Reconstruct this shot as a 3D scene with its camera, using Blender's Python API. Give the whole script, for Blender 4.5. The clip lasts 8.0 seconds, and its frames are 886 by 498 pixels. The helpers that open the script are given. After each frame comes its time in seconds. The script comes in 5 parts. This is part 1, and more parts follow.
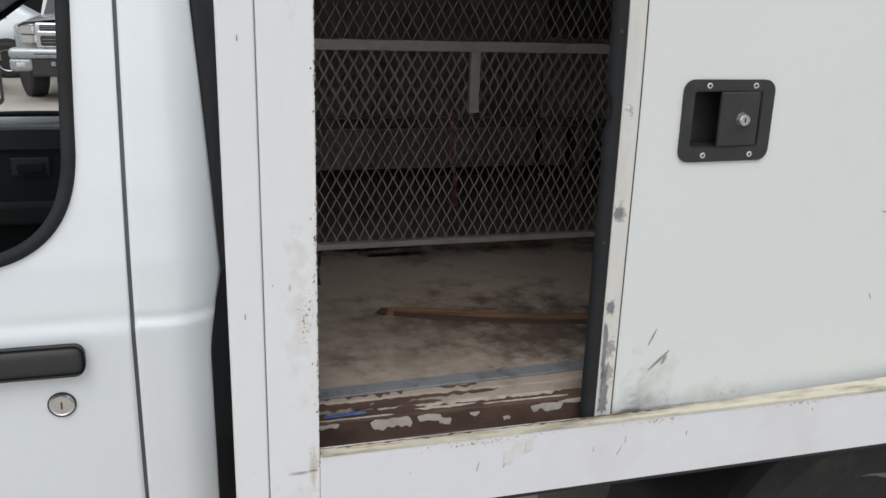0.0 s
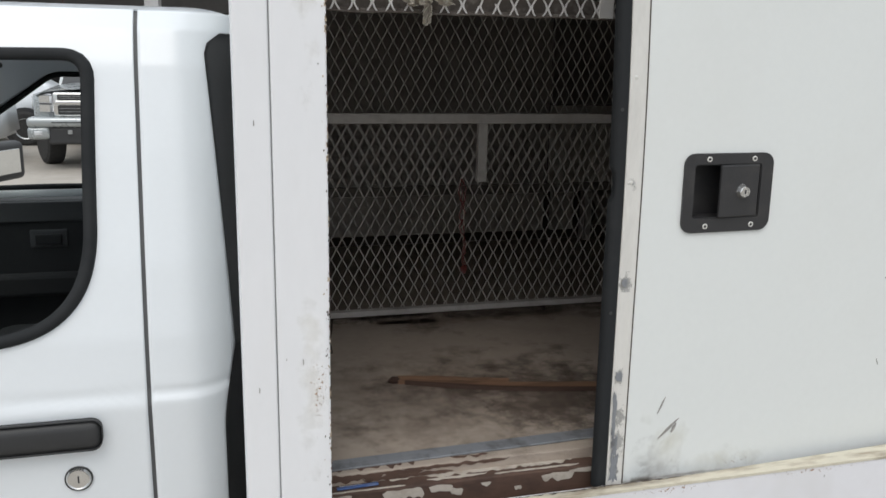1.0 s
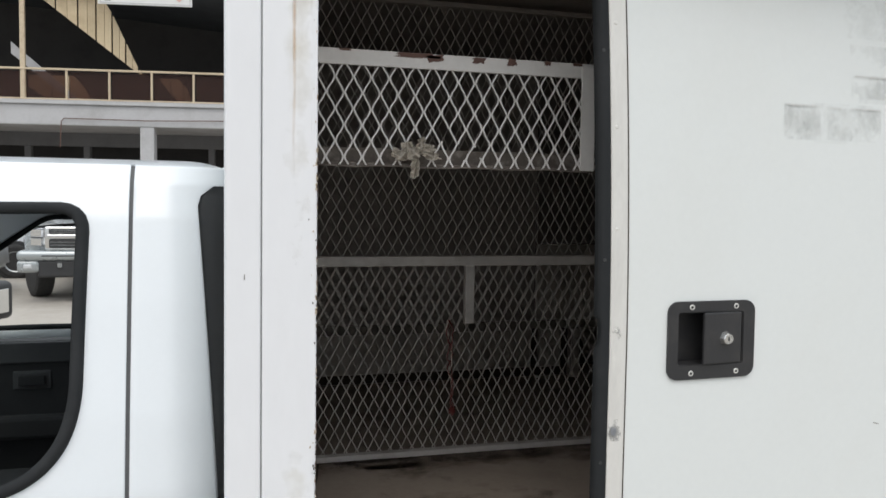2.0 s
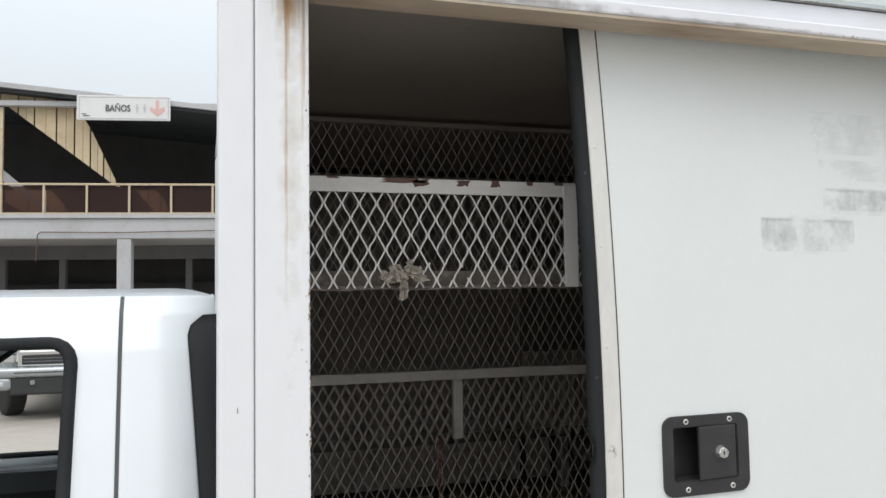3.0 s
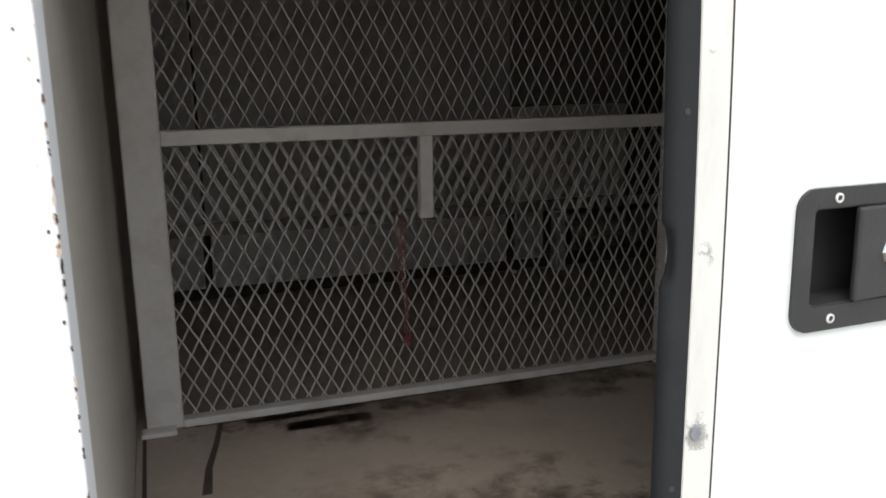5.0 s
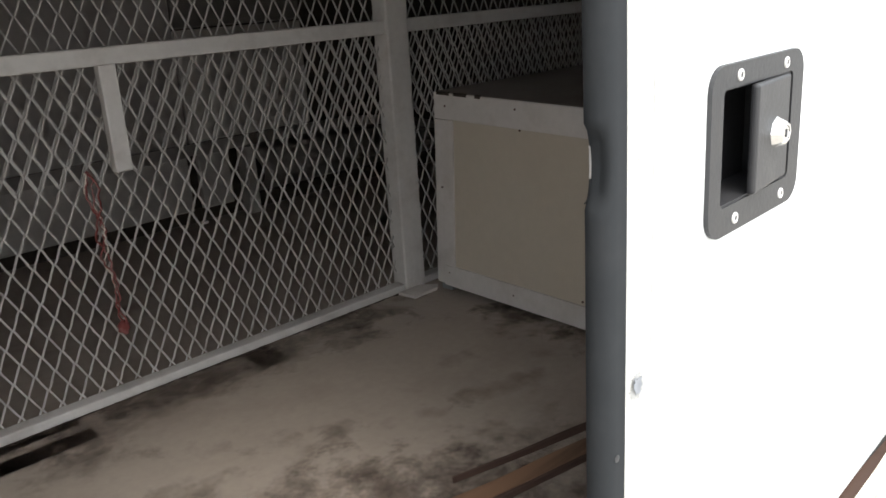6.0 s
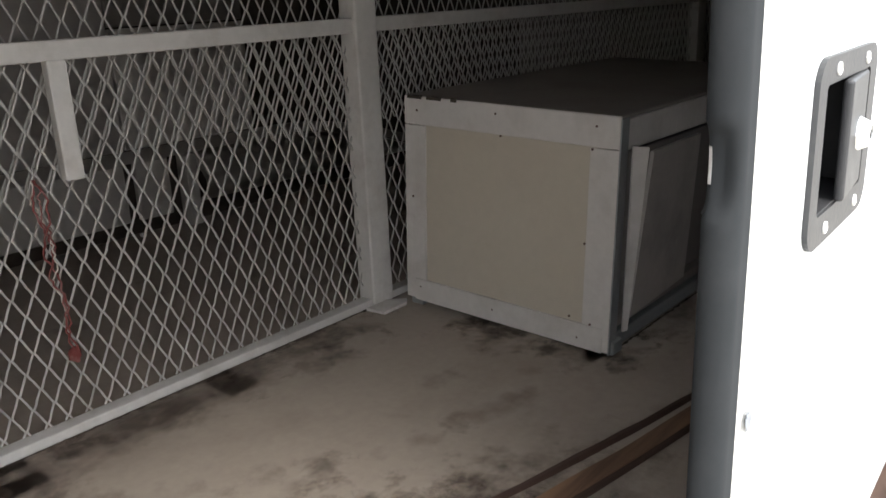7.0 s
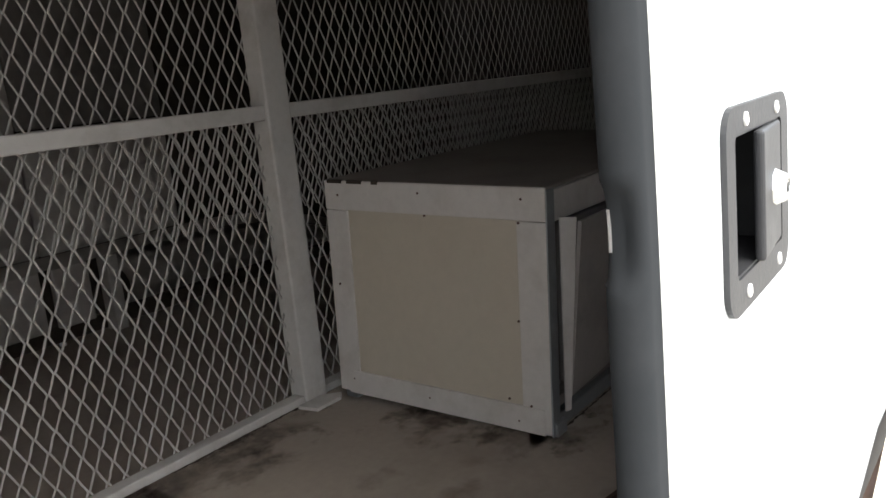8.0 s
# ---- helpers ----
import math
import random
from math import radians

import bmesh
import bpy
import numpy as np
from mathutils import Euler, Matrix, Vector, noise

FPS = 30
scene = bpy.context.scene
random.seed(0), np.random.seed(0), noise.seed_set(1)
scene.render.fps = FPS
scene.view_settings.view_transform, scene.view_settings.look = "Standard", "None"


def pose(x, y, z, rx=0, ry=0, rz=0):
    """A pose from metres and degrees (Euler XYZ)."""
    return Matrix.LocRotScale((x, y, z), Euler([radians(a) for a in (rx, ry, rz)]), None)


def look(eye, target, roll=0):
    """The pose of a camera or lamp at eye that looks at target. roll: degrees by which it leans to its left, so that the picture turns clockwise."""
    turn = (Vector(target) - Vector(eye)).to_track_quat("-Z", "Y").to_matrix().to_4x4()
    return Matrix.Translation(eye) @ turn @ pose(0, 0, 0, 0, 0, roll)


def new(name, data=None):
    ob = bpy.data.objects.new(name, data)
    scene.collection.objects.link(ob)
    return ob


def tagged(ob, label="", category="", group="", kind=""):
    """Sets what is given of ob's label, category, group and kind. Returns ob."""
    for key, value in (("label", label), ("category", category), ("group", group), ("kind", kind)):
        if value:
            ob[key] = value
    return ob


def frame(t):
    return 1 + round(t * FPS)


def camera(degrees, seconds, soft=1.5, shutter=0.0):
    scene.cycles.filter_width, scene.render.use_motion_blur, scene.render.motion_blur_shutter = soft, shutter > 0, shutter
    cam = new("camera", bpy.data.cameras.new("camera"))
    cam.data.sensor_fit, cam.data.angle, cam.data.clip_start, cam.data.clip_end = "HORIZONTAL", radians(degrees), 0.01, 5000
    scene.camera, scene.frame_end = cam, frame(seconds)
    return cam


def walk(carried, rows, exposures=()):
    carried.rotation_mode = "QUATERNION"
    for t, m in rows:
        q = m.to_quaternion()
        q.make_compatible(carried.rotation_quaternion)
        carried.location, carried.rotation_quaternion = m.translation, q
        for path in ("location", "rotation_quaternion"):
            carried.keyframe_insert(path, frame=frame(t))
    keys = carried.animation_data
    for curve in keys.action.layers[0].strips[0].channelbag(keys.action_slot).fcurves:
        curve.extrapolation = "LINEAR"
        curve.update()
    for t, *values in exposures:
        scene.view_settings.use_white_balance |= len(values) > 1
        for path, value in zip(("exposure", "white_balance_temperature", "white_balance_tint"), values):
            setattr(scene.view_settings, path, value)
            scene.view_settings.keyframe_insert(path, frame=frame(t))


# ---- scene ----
PATH = [
    (0, (-0.689, -1.039, 1.502), (-0.146, 0.8, 0.933), 1.8),
    (0.5, (-0.696, -1.047, 1.507), (-0.158, 0.806, 0.984), 1.9),
    (1, (-0.695, -1.062, 1.527), (-0.169, 0.819, 1.096), 1.0),
    (1.5, (-0.695, -1.063, 1.543), (-0.157, 0.841, 1.252), 0.7),
    (2, (-0.697, -1.072, 1.556), (-0.137, 0.844, 1.433), 0.9),
    (2.2, (-0.703, -1.08, 1.565), (-0.124, 0.834, 1.507), 0.8),
    (3.3, (-0.717, -1.072, 1.589), (-0.103, 0.824, 1.771), -1.2),
    (3.5, (-0.708, -1.057, 1.579), (-0.108, 0.839, 1.796), -0.8),
    (3.7, (-0.708, -1.025, 1.586), (-0.083, 0.87, 1.725), -1.9),
    (4, (-0.65, -0.875, 1.549), (-0.008, 1.019, 1.548), -2.2),
    (4.2, (-0.61, -0.785, 1.56), (0.037, 1.106, 1.516), -3.1),
    (4.5, (-0.556, -0.668, 1.541), (0.064, 1.227, 1.391), -2.3),
    (4.6, (-0.541, -0.634, 1.536), (0.066, 1.257, 1.305), -2.1),
    (4.8, (-0.514, -0.571, 1.526), (0.068, 1.312, 1.189), -1.7),
    (5, (-0.505, -0.513, 1.504), (0.129, 1.336, 1.08), -0.8),
    (5.2, (-0.527, -0.457, 1.488), (0.268, 1.312, 1.001), -1.0),
    (6.3, (-0.538, -0.21, 1.469), (0.854, 1.087, 0.853), -2.7),
    (6.5, (-0.543, -0.181, 1.468), (0.872, 1.089, 0.85), -1.6),
    (6.8, (-0.541, -0.15, 1.457), (0.919, 1.066, 0.831), -1.7),
    (7, (-0.539, -0.144, 1.455), (0.914, 1.094, 0.859), -2.4),
    (7.2, (-0.529, -0.149, 1.454), (0.962, 1.084, 0.948), -2.4),
    (7.5, (-0.518, -0.153, 1.457), (1.031, 1.034, 1.019), -2.7),
    (8, (-0.474, -0.138, 1.441), (1.095, 1.031, 1.027), -5.5),
]
cam = camera(56.0, 8.0, soft=1.5, shutter=0.15)
EXPOSURE = [(0.0, -0.26), (2.0, -0.08), (3.5, 0.01), (4.5, 0.13), (4.8, 0.33), (5.0, 0.62), (5.2, 0.98), (6.3, 1.62), (7.0, 1.97), (7.5, 2.08), (7.8, 1.95), (8.0, 1.78)]
walk(cam, [(t, look(eye, target, roll)) for t, eye, target, roll in PATH], EXPOSURE)

# ---- light: overcast sky and a weak, wide sun ----
world = bpy.data.worlds.new("overcast_sky")
scene.world = world
world.use_nodes = True
wn, wl = world.node_tree.nodes, world.node_tree.links
sky = wn.new("ShaderNodeTexSky")
sky.sky_type = "NISHITA"
sky.sun_disc = False
sky.sun_elevation, sky.sun_rotation = radians(58), radians(200)
sky.dust_density = 6.0
haze = wn.new("ShaderNodeMix")
haze.data_type = "RGBA"
haze.inputs[0].default_value = 0.72
haze.inputs[7].default_value = (11.4, 12.1, 12.6, 1)
wl.new(sky.outputs[0], haze.inputs[6])
# an overcast sky: three times as bright overhead as at the horizon
way, part_z, rise_up, dim = (wn.new("ShaderNode" + k) for k in ("TexCoord", "SeparateXYZ", "MapRange", "Mix"))
rise_up.inputs[1].default_value, rise_up.inputs[2].default_value = 0.0, 1.0
rise_up.inputs[3].default_value, rise_up.inputs[4].default_value = 0.54, 1.62
dim.data_type, dim.blend_type = "RGBA", "MULTIPLY"
dim.inputs[0].default_value = 1.0
wl.new(way.outputs["Generated"], part_z.inputs[0])
wl.new(part_z.outputs[2], rise_up.inputs[0])
wl.new(haze.outputs[2], dim.inputs[6])
wl.new(rise_up.outputs[0], dim.inputs[7])
wl.new(dim.outputs[2], wn["Background"].inputs[0])
wn["Background"].inputs[1].default_value = 0.115
sun = new("sun", bpy.data.lights.new("sun", "SUN"))
sun.data.energy, sun.data.angle, sun.data.color = 0.6, radians(35), (1.0, 0.985, 0.95)
sun.matrix_world = look((-2, -5, 9), (0, 0, 0))


# ---- materials ----
def surface(name, base, rough=0.5, metal=0.0, dirt=None, dirt_scale=6.0, dirt_amount=0.35, fine=60.0, bump=0.15, fine_amount=0.06,
            stretch=(1, 1, 1), chips=None, chip_scale=30.0, chip_cut=0.68, chip_soft=0.025, coat=0.0, spread=0.0, sheen=0.115):
    """A painted, metal or worn surface: grain and stains at two scales, chips of another colour, relief."""
    mat = bpy.data.materials.new(name)
    mat.use_nodes = True
    n, l = mat.node_tree.nodes, mat.node_tree.links
    b = n["Principled BSDF"]
    b.inputs["Metallic"].default_value = metal
    b.inputs["Coat Weight"].default_value = coat
    b.inputs["Coat Roughness"].default_value = 0.12
    tc, mp = n.new("ShaderNodeTexCoord"), n.new("ShaderNodeMapping")
    mp.inputs["Scale"].default_value = stretch
    l.new(tc.outputs["Object"], mp.inputs[0])
    big, small = n.new("ShaderNodeTexNoise"), n.new("ShaderNodeTexNoise")
    for node, sc, det in ((big, dirt_scale, 8.0), (small, fine, 4.0)):
        node.inputs["Scale"].default_value, node.inputs["Detail"].default_value = sc, det
        node.inputs["Roughness"].default_value = 0.62
        l.new(mp.outputs[0], node.inputs["Vector"])
    dirt = dirt or tuple(c * 0.6 for c in base)
    r1 = n.new("ShaderNodeMapRange")
    r1.inputs[1].default_value, r1.inputs[2].default_value, r1.inputs[4].default_value = 0.48, 0.75, dirt_amount
    l.new(big.outputs[0], r1.inputs[0])
    m1 = n.new("ShaderNodeMix")
    m1.data_type = "RGBA"
    m1.inputs[6].default_value, m1.inputs[7].default_value = (*base, 1), (*dirt, 1)
    l.new(r1.outputs[0], m1.inputs[0])
    r2 = n.new("ShaderNodeMapRange")
    r2.inputs[3].default_value, r2.inputs[4].default_value = 1 - fine_amount * 2, 1 + fine_amount
    l.new(small.outputs[0], r2.inputs[0])
    m2 = n.new("ShaderNodeMix")
    m2.data_type, m2.blend_type = "RGBA", "MULTIPLY"
    m2.inputs[0].default_value = 1.0
    l.new(m1.outputs[2], m2.inputs[6])
    l.new(r2.outputs[0], m2.inputs[7])
    col = m2.outputs[2]
    if chips:
        ch = n.new("ShaderNodeTexNoise")
        ch.inputs["Scale"].default_value, ch.inputs["Detail"].default_value = chip_scale, 6.0
        l.new(mp.outputs[0], ch.inputs["Vector"])
        rc = n.new("ShaderNodeMapRange")
        rc.inputs[1].default_value, rc.inputs[2].default_value = chip_cut, chip_cut + chip_soft
        l.new(ch.outputs[0], rc.inputs[0])
        m3 = n.new("ShaderNodeMix")
        m3.data_type = "RGBA"
        m3.inputs[7].default_value = (*chips, 1)
        l.new(rc.outputs[0], m3.inputs[0])
        l.new(col, m3.inputs[6])
        col = m3.outputs[2]
    if spread:
        info, rr = n.new("ShaderNodeObjectInfo"), n.new("ShaderNodeMapRange")
        rr.inputs[3].default_value, rr.inputs[4].default_value = 1 - spread, 1 + spread
        l.new(info.outputs["Random"], rr.inputs[0])
        m4 = n.new("ShaderNodeMix")
        m4.data_type, m4.blend_type = "RGBA", "MULTIPLY"
        m4.inputs[0].default_value = 1.0
        l.new(col, m4.inputs[6])
        l.new(rr.outputs[0], m4.inputs[7])
        col = m4.outputs[2]
    l.new(col, b.inputs["Base Color"])
    r3 = n.new("ShaderNodeMapRange")
    r3.inputs[3].default_value, r3.inputs[4].default_value = max(rough - 0.7 * sheen, 0.02), min(rough + 1.3 * sheen, 1)
    l.new(big.outputs[0], r3.inputs[0])
    l.new(r3.outputs[0], b.inputs["Roughness"])
    if bump:
        bp = n.new("ShaderNodeBump")
        bp.inputs["Strength"].default_value, bp.inputs["Distance"].default_value = bump, 0.002
        l.new(small.outputs[0], bp.inputs["Height"])
        l.new(bp.outputs[0], b.inputs["Normal"])
    return mat


def glass(name, colour=(0.9, 0.95, 0.95), ior=1.45, rough=0.02, film=None):
    """A thin pane: mostly clear, glossy; with a film it scatters some light in that colour."""
    mat = bpy.data.materials.new(name)
    mat.use_nodes = True
    n, l = mat.node_tree.nodes, mat.node_tree.links
    out = n["Material Output"]
    tr, gl, fr, mx = (n.new("ShaderNodeBsdf" + k) if k in ("Transparent", "Glossy") else n.new("ShaderNode" + k)
                      for k in ("Transparent", "Glossy", "Fresnel", "MixShader"))
    fr.inputs[0].default_value = ior
    tr.inputs[0].default_value = (*colour, 1)
    gl.inputs["Roughness"].default_value = rough
    l.new(fr.outputs[0], mx.inputs[0])
    l.new(tr.outputs[0], mx.inputs[1])
    if film:
        body, cloud = n.new("ShaderNodeMixShader"), n.new("ShaderNodeBsdfDiffuse")
        body.inputs[0].default_value, cloud.inputs[0].default_value = 0.4, (*film, 1)
        l.new(tr.outputs[0], body.inputs[1])
        l.new(cloud.outputs[0], body.inputs[2])
        l.new(body.outputs[0], mx.inputs[1])
    l.new(gl.outputs[0], mx.inputs[2])
    l.new(mx.outputs[0], out.inputs[0])
    return mat


def stain(name, colour, strength=0.8, scale=14.0, start=0.36, slope=0.45, soft=0.2, grain=(1, 1, 1)):
    """A stain with soft, broken edges that lies on a surface as a thin patch of its own."""
    mat = surface(name, colour, 0.8, dirt=tuple(c * 0.6 for c in colour), dirt_scale=25, dirt_amount=0.6, fine=150, bump=0.1)
    n, l = mat.node_tree.nodes, mat.node_tree.links
    tc, sub, ln = n.new("ShaderNodeTexCoord"), n.new("ShaderNodeVectorMath"), n.new("ShaderNodeVectorMath")
    sub.operation, ln.operation = "SUBTRACT", "LENGTH"
    sub.inputs[1].default_value = (0.5, 0.5, 0.5)
    l.new(tc.outputs["Generated"], sub.inputs[0])
    l.new(sub.outputs[0], ln.inputs[0])
    mp, nz = n.new("ShaderNodeMapping"), n.new("ShaderNodeTexNoise")
    mp.inputs["Scale"].default_value = grain
    l.new(tc.outputs["Object"], mp.inputs[0])
    nz.inputs["Scale"].default_value, nz.inputs["Detail"].default_value, nz.inputs["Roughness"].default_value = scale, 9.0, 0.68
    l.new(mp.outputs[0], nz.inputs["Vector"])
    lim = n.new("ShaderNodeMath")
    lim.operation = "MULTIPLY_ADD"
    lim.inputs[1].default_value, lim.inputs[2].default_value = slope, start
    l.new(ln.outputs[1], lim.inputs[0])
    dif = n.new("ShaderNodeMath")
    dif.operation = "SUBTRACT"
    l.new(nz.outputs[0], dif.inputs[0])
    l.new(lim.outputs[0], dif.inputs[1])
    mr = n.new("ShaderNodeMapRange")
    mr.inputs[2].default_value, mr.inputs[4].default_value = soft, strength
    l.new(dif.outputs[0], mr.inputs[0])
    l.new(mr.outputs[0], n["Principled BSDF"].inputs["Alpha"])
    return mat


S_SMUDGE = stain("grey_brown_smudge", (0.22, 0.18, 0.145), 0.7, 16, 0.16, 0.72, 0.5)
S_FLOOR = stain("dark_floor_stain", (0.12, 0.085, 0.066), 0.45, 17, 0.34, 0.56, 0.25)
S_RUST = stain("soft_rust_stain", (0.62, 0.36, 0.14), 0.52, 60, 0.24, 0.5, 0.35, (1, 1, 0.06))
S_FRONT = stain("soft_brown_floor_patch", (0.16, 0.12, 0.095), 0.55, 18, 0.10, 0.92, 0.42)
S_TORN = stain("torn_grey_residue", (0.60, 0.61, 0.605), 0.38, 20, 0.36, 0.16, 0.22, (1, 1, 0.8))
S_GHOST = stain("faint_glue_ghost", (0.69, 0.70, 0.695), 0.3, 16, 0.30, 0.30, 0.3)
S_RUSTDOTS = stain("speckled_rust", (0.34, 0.17, 0.06), 0.85, 260, 0.52, 0.38, 0.06)
S_YELLOW = stain("yellowed_stain", (0.72, 0.66, 0.50), 0.30, 18, 0.30, 0.5, 0.35)
S_GREY = stain("pale_grey_residue", (0.42, 0.42, 0.41), 0.7, 45, 0.40, 0.22, 0.1)
WHITE = surface("aged_white_panel_paint", (0.745, 0.773, 0.768), 0.42, dirt=(0.62, 0.60, 0.55), dirt_scale=2.2, dirt_amount=0.16, fine=90, bump=0.05, fine_amount=0.015)
WHITE_POST = surface("chipped_white_post_paint", (0.79, 0.80, 0.825), 0.45, dirt=(0.66, 0.62, 0.55), dirt_scale=3.0, dirt_amount=0.2, fine=70, bump=0.06,
                     fine_amount=0.02, stretch=(1, 1, 0.3), chips=(0.30, 0.20, 0.12), chip_scale=55, chip_cut=0.77)
CAB_WHITE = surface("glossy_white_car_paint", (0.765, 0.803, 0.835), 0.28, dirt=(0.68, 0.71, 0.73), dirt_scale=2, dirt_amount=0.02, fine=120, bump=0.0, fine_amount=0.01, coat=0.35, sheen=0.0)
SILL_WHITE = surface("scuffed_white_sill_paint", (0.77, 0.775, 0.81), 0.4, dirt=(0.52, 0.50, 0.46), dirt_scale=5, dirt_amount=0.4, fine=80, bump=0.08, fine_amount=0.02,
                     chips=(0.33, 0.27, 0.2), chip_scale=26, chip_cut=0.76)
SILL_EDGE = surface("yellowed_sill_edge", (0.64, 0.60, 0.49), 0.6, dirt=(0.17, 0.11, 0.06), dirt_scale=40, dirt_amount=1.0, fine=120, bump=0.25, stretch=(0.25, 1, 1))
RUSTY_LIP = surface("rust_streaked_lip", (0.50, 0.42, 0.33), 0.65, dirt=(0.20, 0.12, 0.07), dirt_scale=9, dirt_amount=0.9, fine=90, bump=0.2, stretch=(0.25, 1, 1))
RUST = surface("orange_rust_stain", (0.55, 0.33, 0.15), 0.8, dirt=(0.3, 0.15, 0.07), dirt_scale=30, dirt_amount=0.7, fine=160, bump=0.2)
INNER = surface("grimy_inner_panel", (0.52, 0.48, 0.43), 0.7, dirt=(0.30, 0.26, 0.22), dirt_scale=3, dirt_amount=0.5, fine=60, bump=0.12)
# for grey panels, and in place of shade towards the box's rear
INNER_DARK = surface("inner_grey_and_shade", (0.21, 0.19, 0.175), 0.75, dirt=(0.10, 0.09, 0.08), dirt_scale=3, dirt_amount=0.5, fine=60, bump=0.12)
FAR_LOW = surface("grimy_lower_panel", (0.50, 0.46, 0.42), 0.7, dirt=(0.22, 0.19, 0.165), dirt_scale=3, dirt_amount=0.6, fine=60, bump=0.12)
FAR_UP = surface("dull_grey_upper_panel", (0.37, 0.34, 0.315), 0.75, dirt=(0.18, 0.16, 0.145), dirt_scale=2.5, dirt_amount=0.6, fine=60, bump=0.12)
CEILING = surface("grey_ceiling_lining", (0.31, 0.285, 0.265), 0.8, dirt=(0.21, 0.19, 0.178), dirt_scale=2.5, dirt_amount=0.5, fine=50, bump=0.1)
SHELF_GRIME = surface("brown_shelf_grime", (0.13, 0.11, 0.095), 0.85, dirt=(0.33, 0.30, 0.27), dirt_scale=45, dirt_amount=0.8, fine=150, bump=0.4)
CAGE = surface("dusty_white_cage_paint", (0.66, 0.63, 0.60), 0.55, dirt=(0.36, 0.31, 0.27), dirt_scale=14, dirt_amount=0.5, fine=90, bump=0.12,
               chips=(0.22, 0.15, 0.11), chip_scale=60, chip_cut=0.76)
MESH = surface("dull_grey_white_mesh", (0.50, 0.475, 0.45), 0.55, dirt=(0.26, 0.23, 0.205), dirt_scale=18, dirt_amount=0.5, fine=120, bump=0.1)
MESH_WHITE = surface("white_shelf_mesh", (0.74, 0.72, 0.71), 0.5, dirt=(0.5, 0.46, 0.42), dirt_scale=16, dirt_amount=0.4, fine=120, bump=0.1)
PEEL = surface("peeled_white_over_primer", (0.74, 0.72, 0.70), 0.55, dirt=(0.55, 0.5, 0.46), dirt_scale=12, dirt_amount=0.35, fine=90, bump=0.15)
PRIMER = surface("red_brown_primer", (0.13, 0.07, 0.055), 0.7, dirt=(0.07, 0.04, 0.035), dirt_scale=25, dirt_amount=0.6, fine=120, bump=0.2)
LEDGE = surface("brown_ledge_with_peeling_paint", (0.10, 0.058, 0.042), 0.75, dirt=(0.035, 0.022, 0.018), dirt_scale=20, dirt_amount=0.9, fine=90, bump=0.3,
                stretch=(0.45, 1, 1))
FLOOR = surface("stained_beige_floor", (0.39, 0.330, 0.278), 0.72, dirt=(0.24, 0.185, 0.15), dirt_scale=3.6, dirt_amount=0.6, fine=70, bump=0.15, fine_amount=0.08,
                chips=(0.15, 0.11, 0.088), chip_scale=9, chip_cut=0.62, chip_soft=0.2)
RUBBER = surface("grey_black_rubber", (0.022, 0.024, 0.026), 0.8, dirt=(0.055, 0.056, 0.058), dirt_scale=9, dirt_amount=0.4, fine=80, bump=0.08)
RUBBER.node_tree.nodes["Principled BSDF"].inputs["Specular IOR Level"].default_value = 0.22
RUBBER_GREY = surface("weathered_grey_rubber", (0.085, 0.087, 0.09), 0.6, dirt=(0.14, 0.14, 0.14), dirt_scale=9, dirt_amount=0.4, fine=80, bump=0.08)
MIRROR = surface("mirror_glass", (0.82, 0.84, 0.84), 0.02, 1.0, dirt=(0.7, 0.72, 0.72), dirt_scale=8, dirt_amount=0.3, fine=60, bump=0.0)
BLACK = surface("black_trim_plastic", (0.03, 0.031, 0.033), 0.5, dirt=(0.06, 0.06, 0.058), dirt_scale=9, dirt_amount=0.4, fine=140, bump=0.1)
LATCH = surface("black_powder_coat", (0.028, 0.028, 0.03), 0.45, dirt=(0.07, 0.065, 0.06), dirt_scale=30, dirt_amount=0.4, fine=250, bump=0.15)
CHROME = surface("worn_chrome", (0.75, 0.75, 0.74), 0.18, 1.0, dirt=(0.5, 0.49, 0.47), dirt_scale=40, dirt_amount=0.4, fine=200, bump=0.03)
STEEL = surface("bare_grey_steel", (0.27, 0.285, 0.31), 0.6, 0.35, dirt=(0.09, 0.085, 0.085), dirt_scale=26, dirt_amount=0.95, fine=120, bump=0.15)
ALU = surface("scratched_aluminium_strip", (0.74, 0.73, 0.70), 0.45, 0.15, dirt=(0.45, 0.44, 0.42), dirt_scale=16, dirt_amount=0.35, fine=120, bump=0.1, stretch=(1, 1, 0.3))
WOOD = surface("weathered_brown_wood", (0.22, 0.125, 0.075), 0.7, dirt=(0.05, 0.028, 0.02), dirt_scale=16, dirt_amount=0.95, fine=60, bump=0.3, stretch=(0.15, 2, 2))
DARKWOOD = surface("dark_splintered_wood", (0.065, 0.036, 0.026), 0.75, dirt=(0.03, 0.018, 0.014), dirt_scale=12, dirt_amount=0.6, fine=60, bump=0.3, stretch=(0.15, 2, 2))
OLDCREAM = surface("dirty_flaking_cream_paint", (0.50, 0.455, 0.40), 0.65, dirt=(0.20, 0.14, 0.10), dirt_scale=28, dirt_amount=0.75, fine=120, bump=0.25)
AJAR = surface("scuffed_grey_panel", (0.44, 0.40, 0.37), 0.65, dirt=(0.20, 0.18, 0.16), dirt_scale=9, dirt_amount=0.5, fine=80, bump=0.12)
CREAM = surface("cream_plywood_panel", (0.575, 0.51, 0.42), 0.65, dirt=(0.47, 0.39, 0.315), dirt_scale=4, dirt_amount=0.4, fine=60, bump=0.08, fine_amount=0.04)
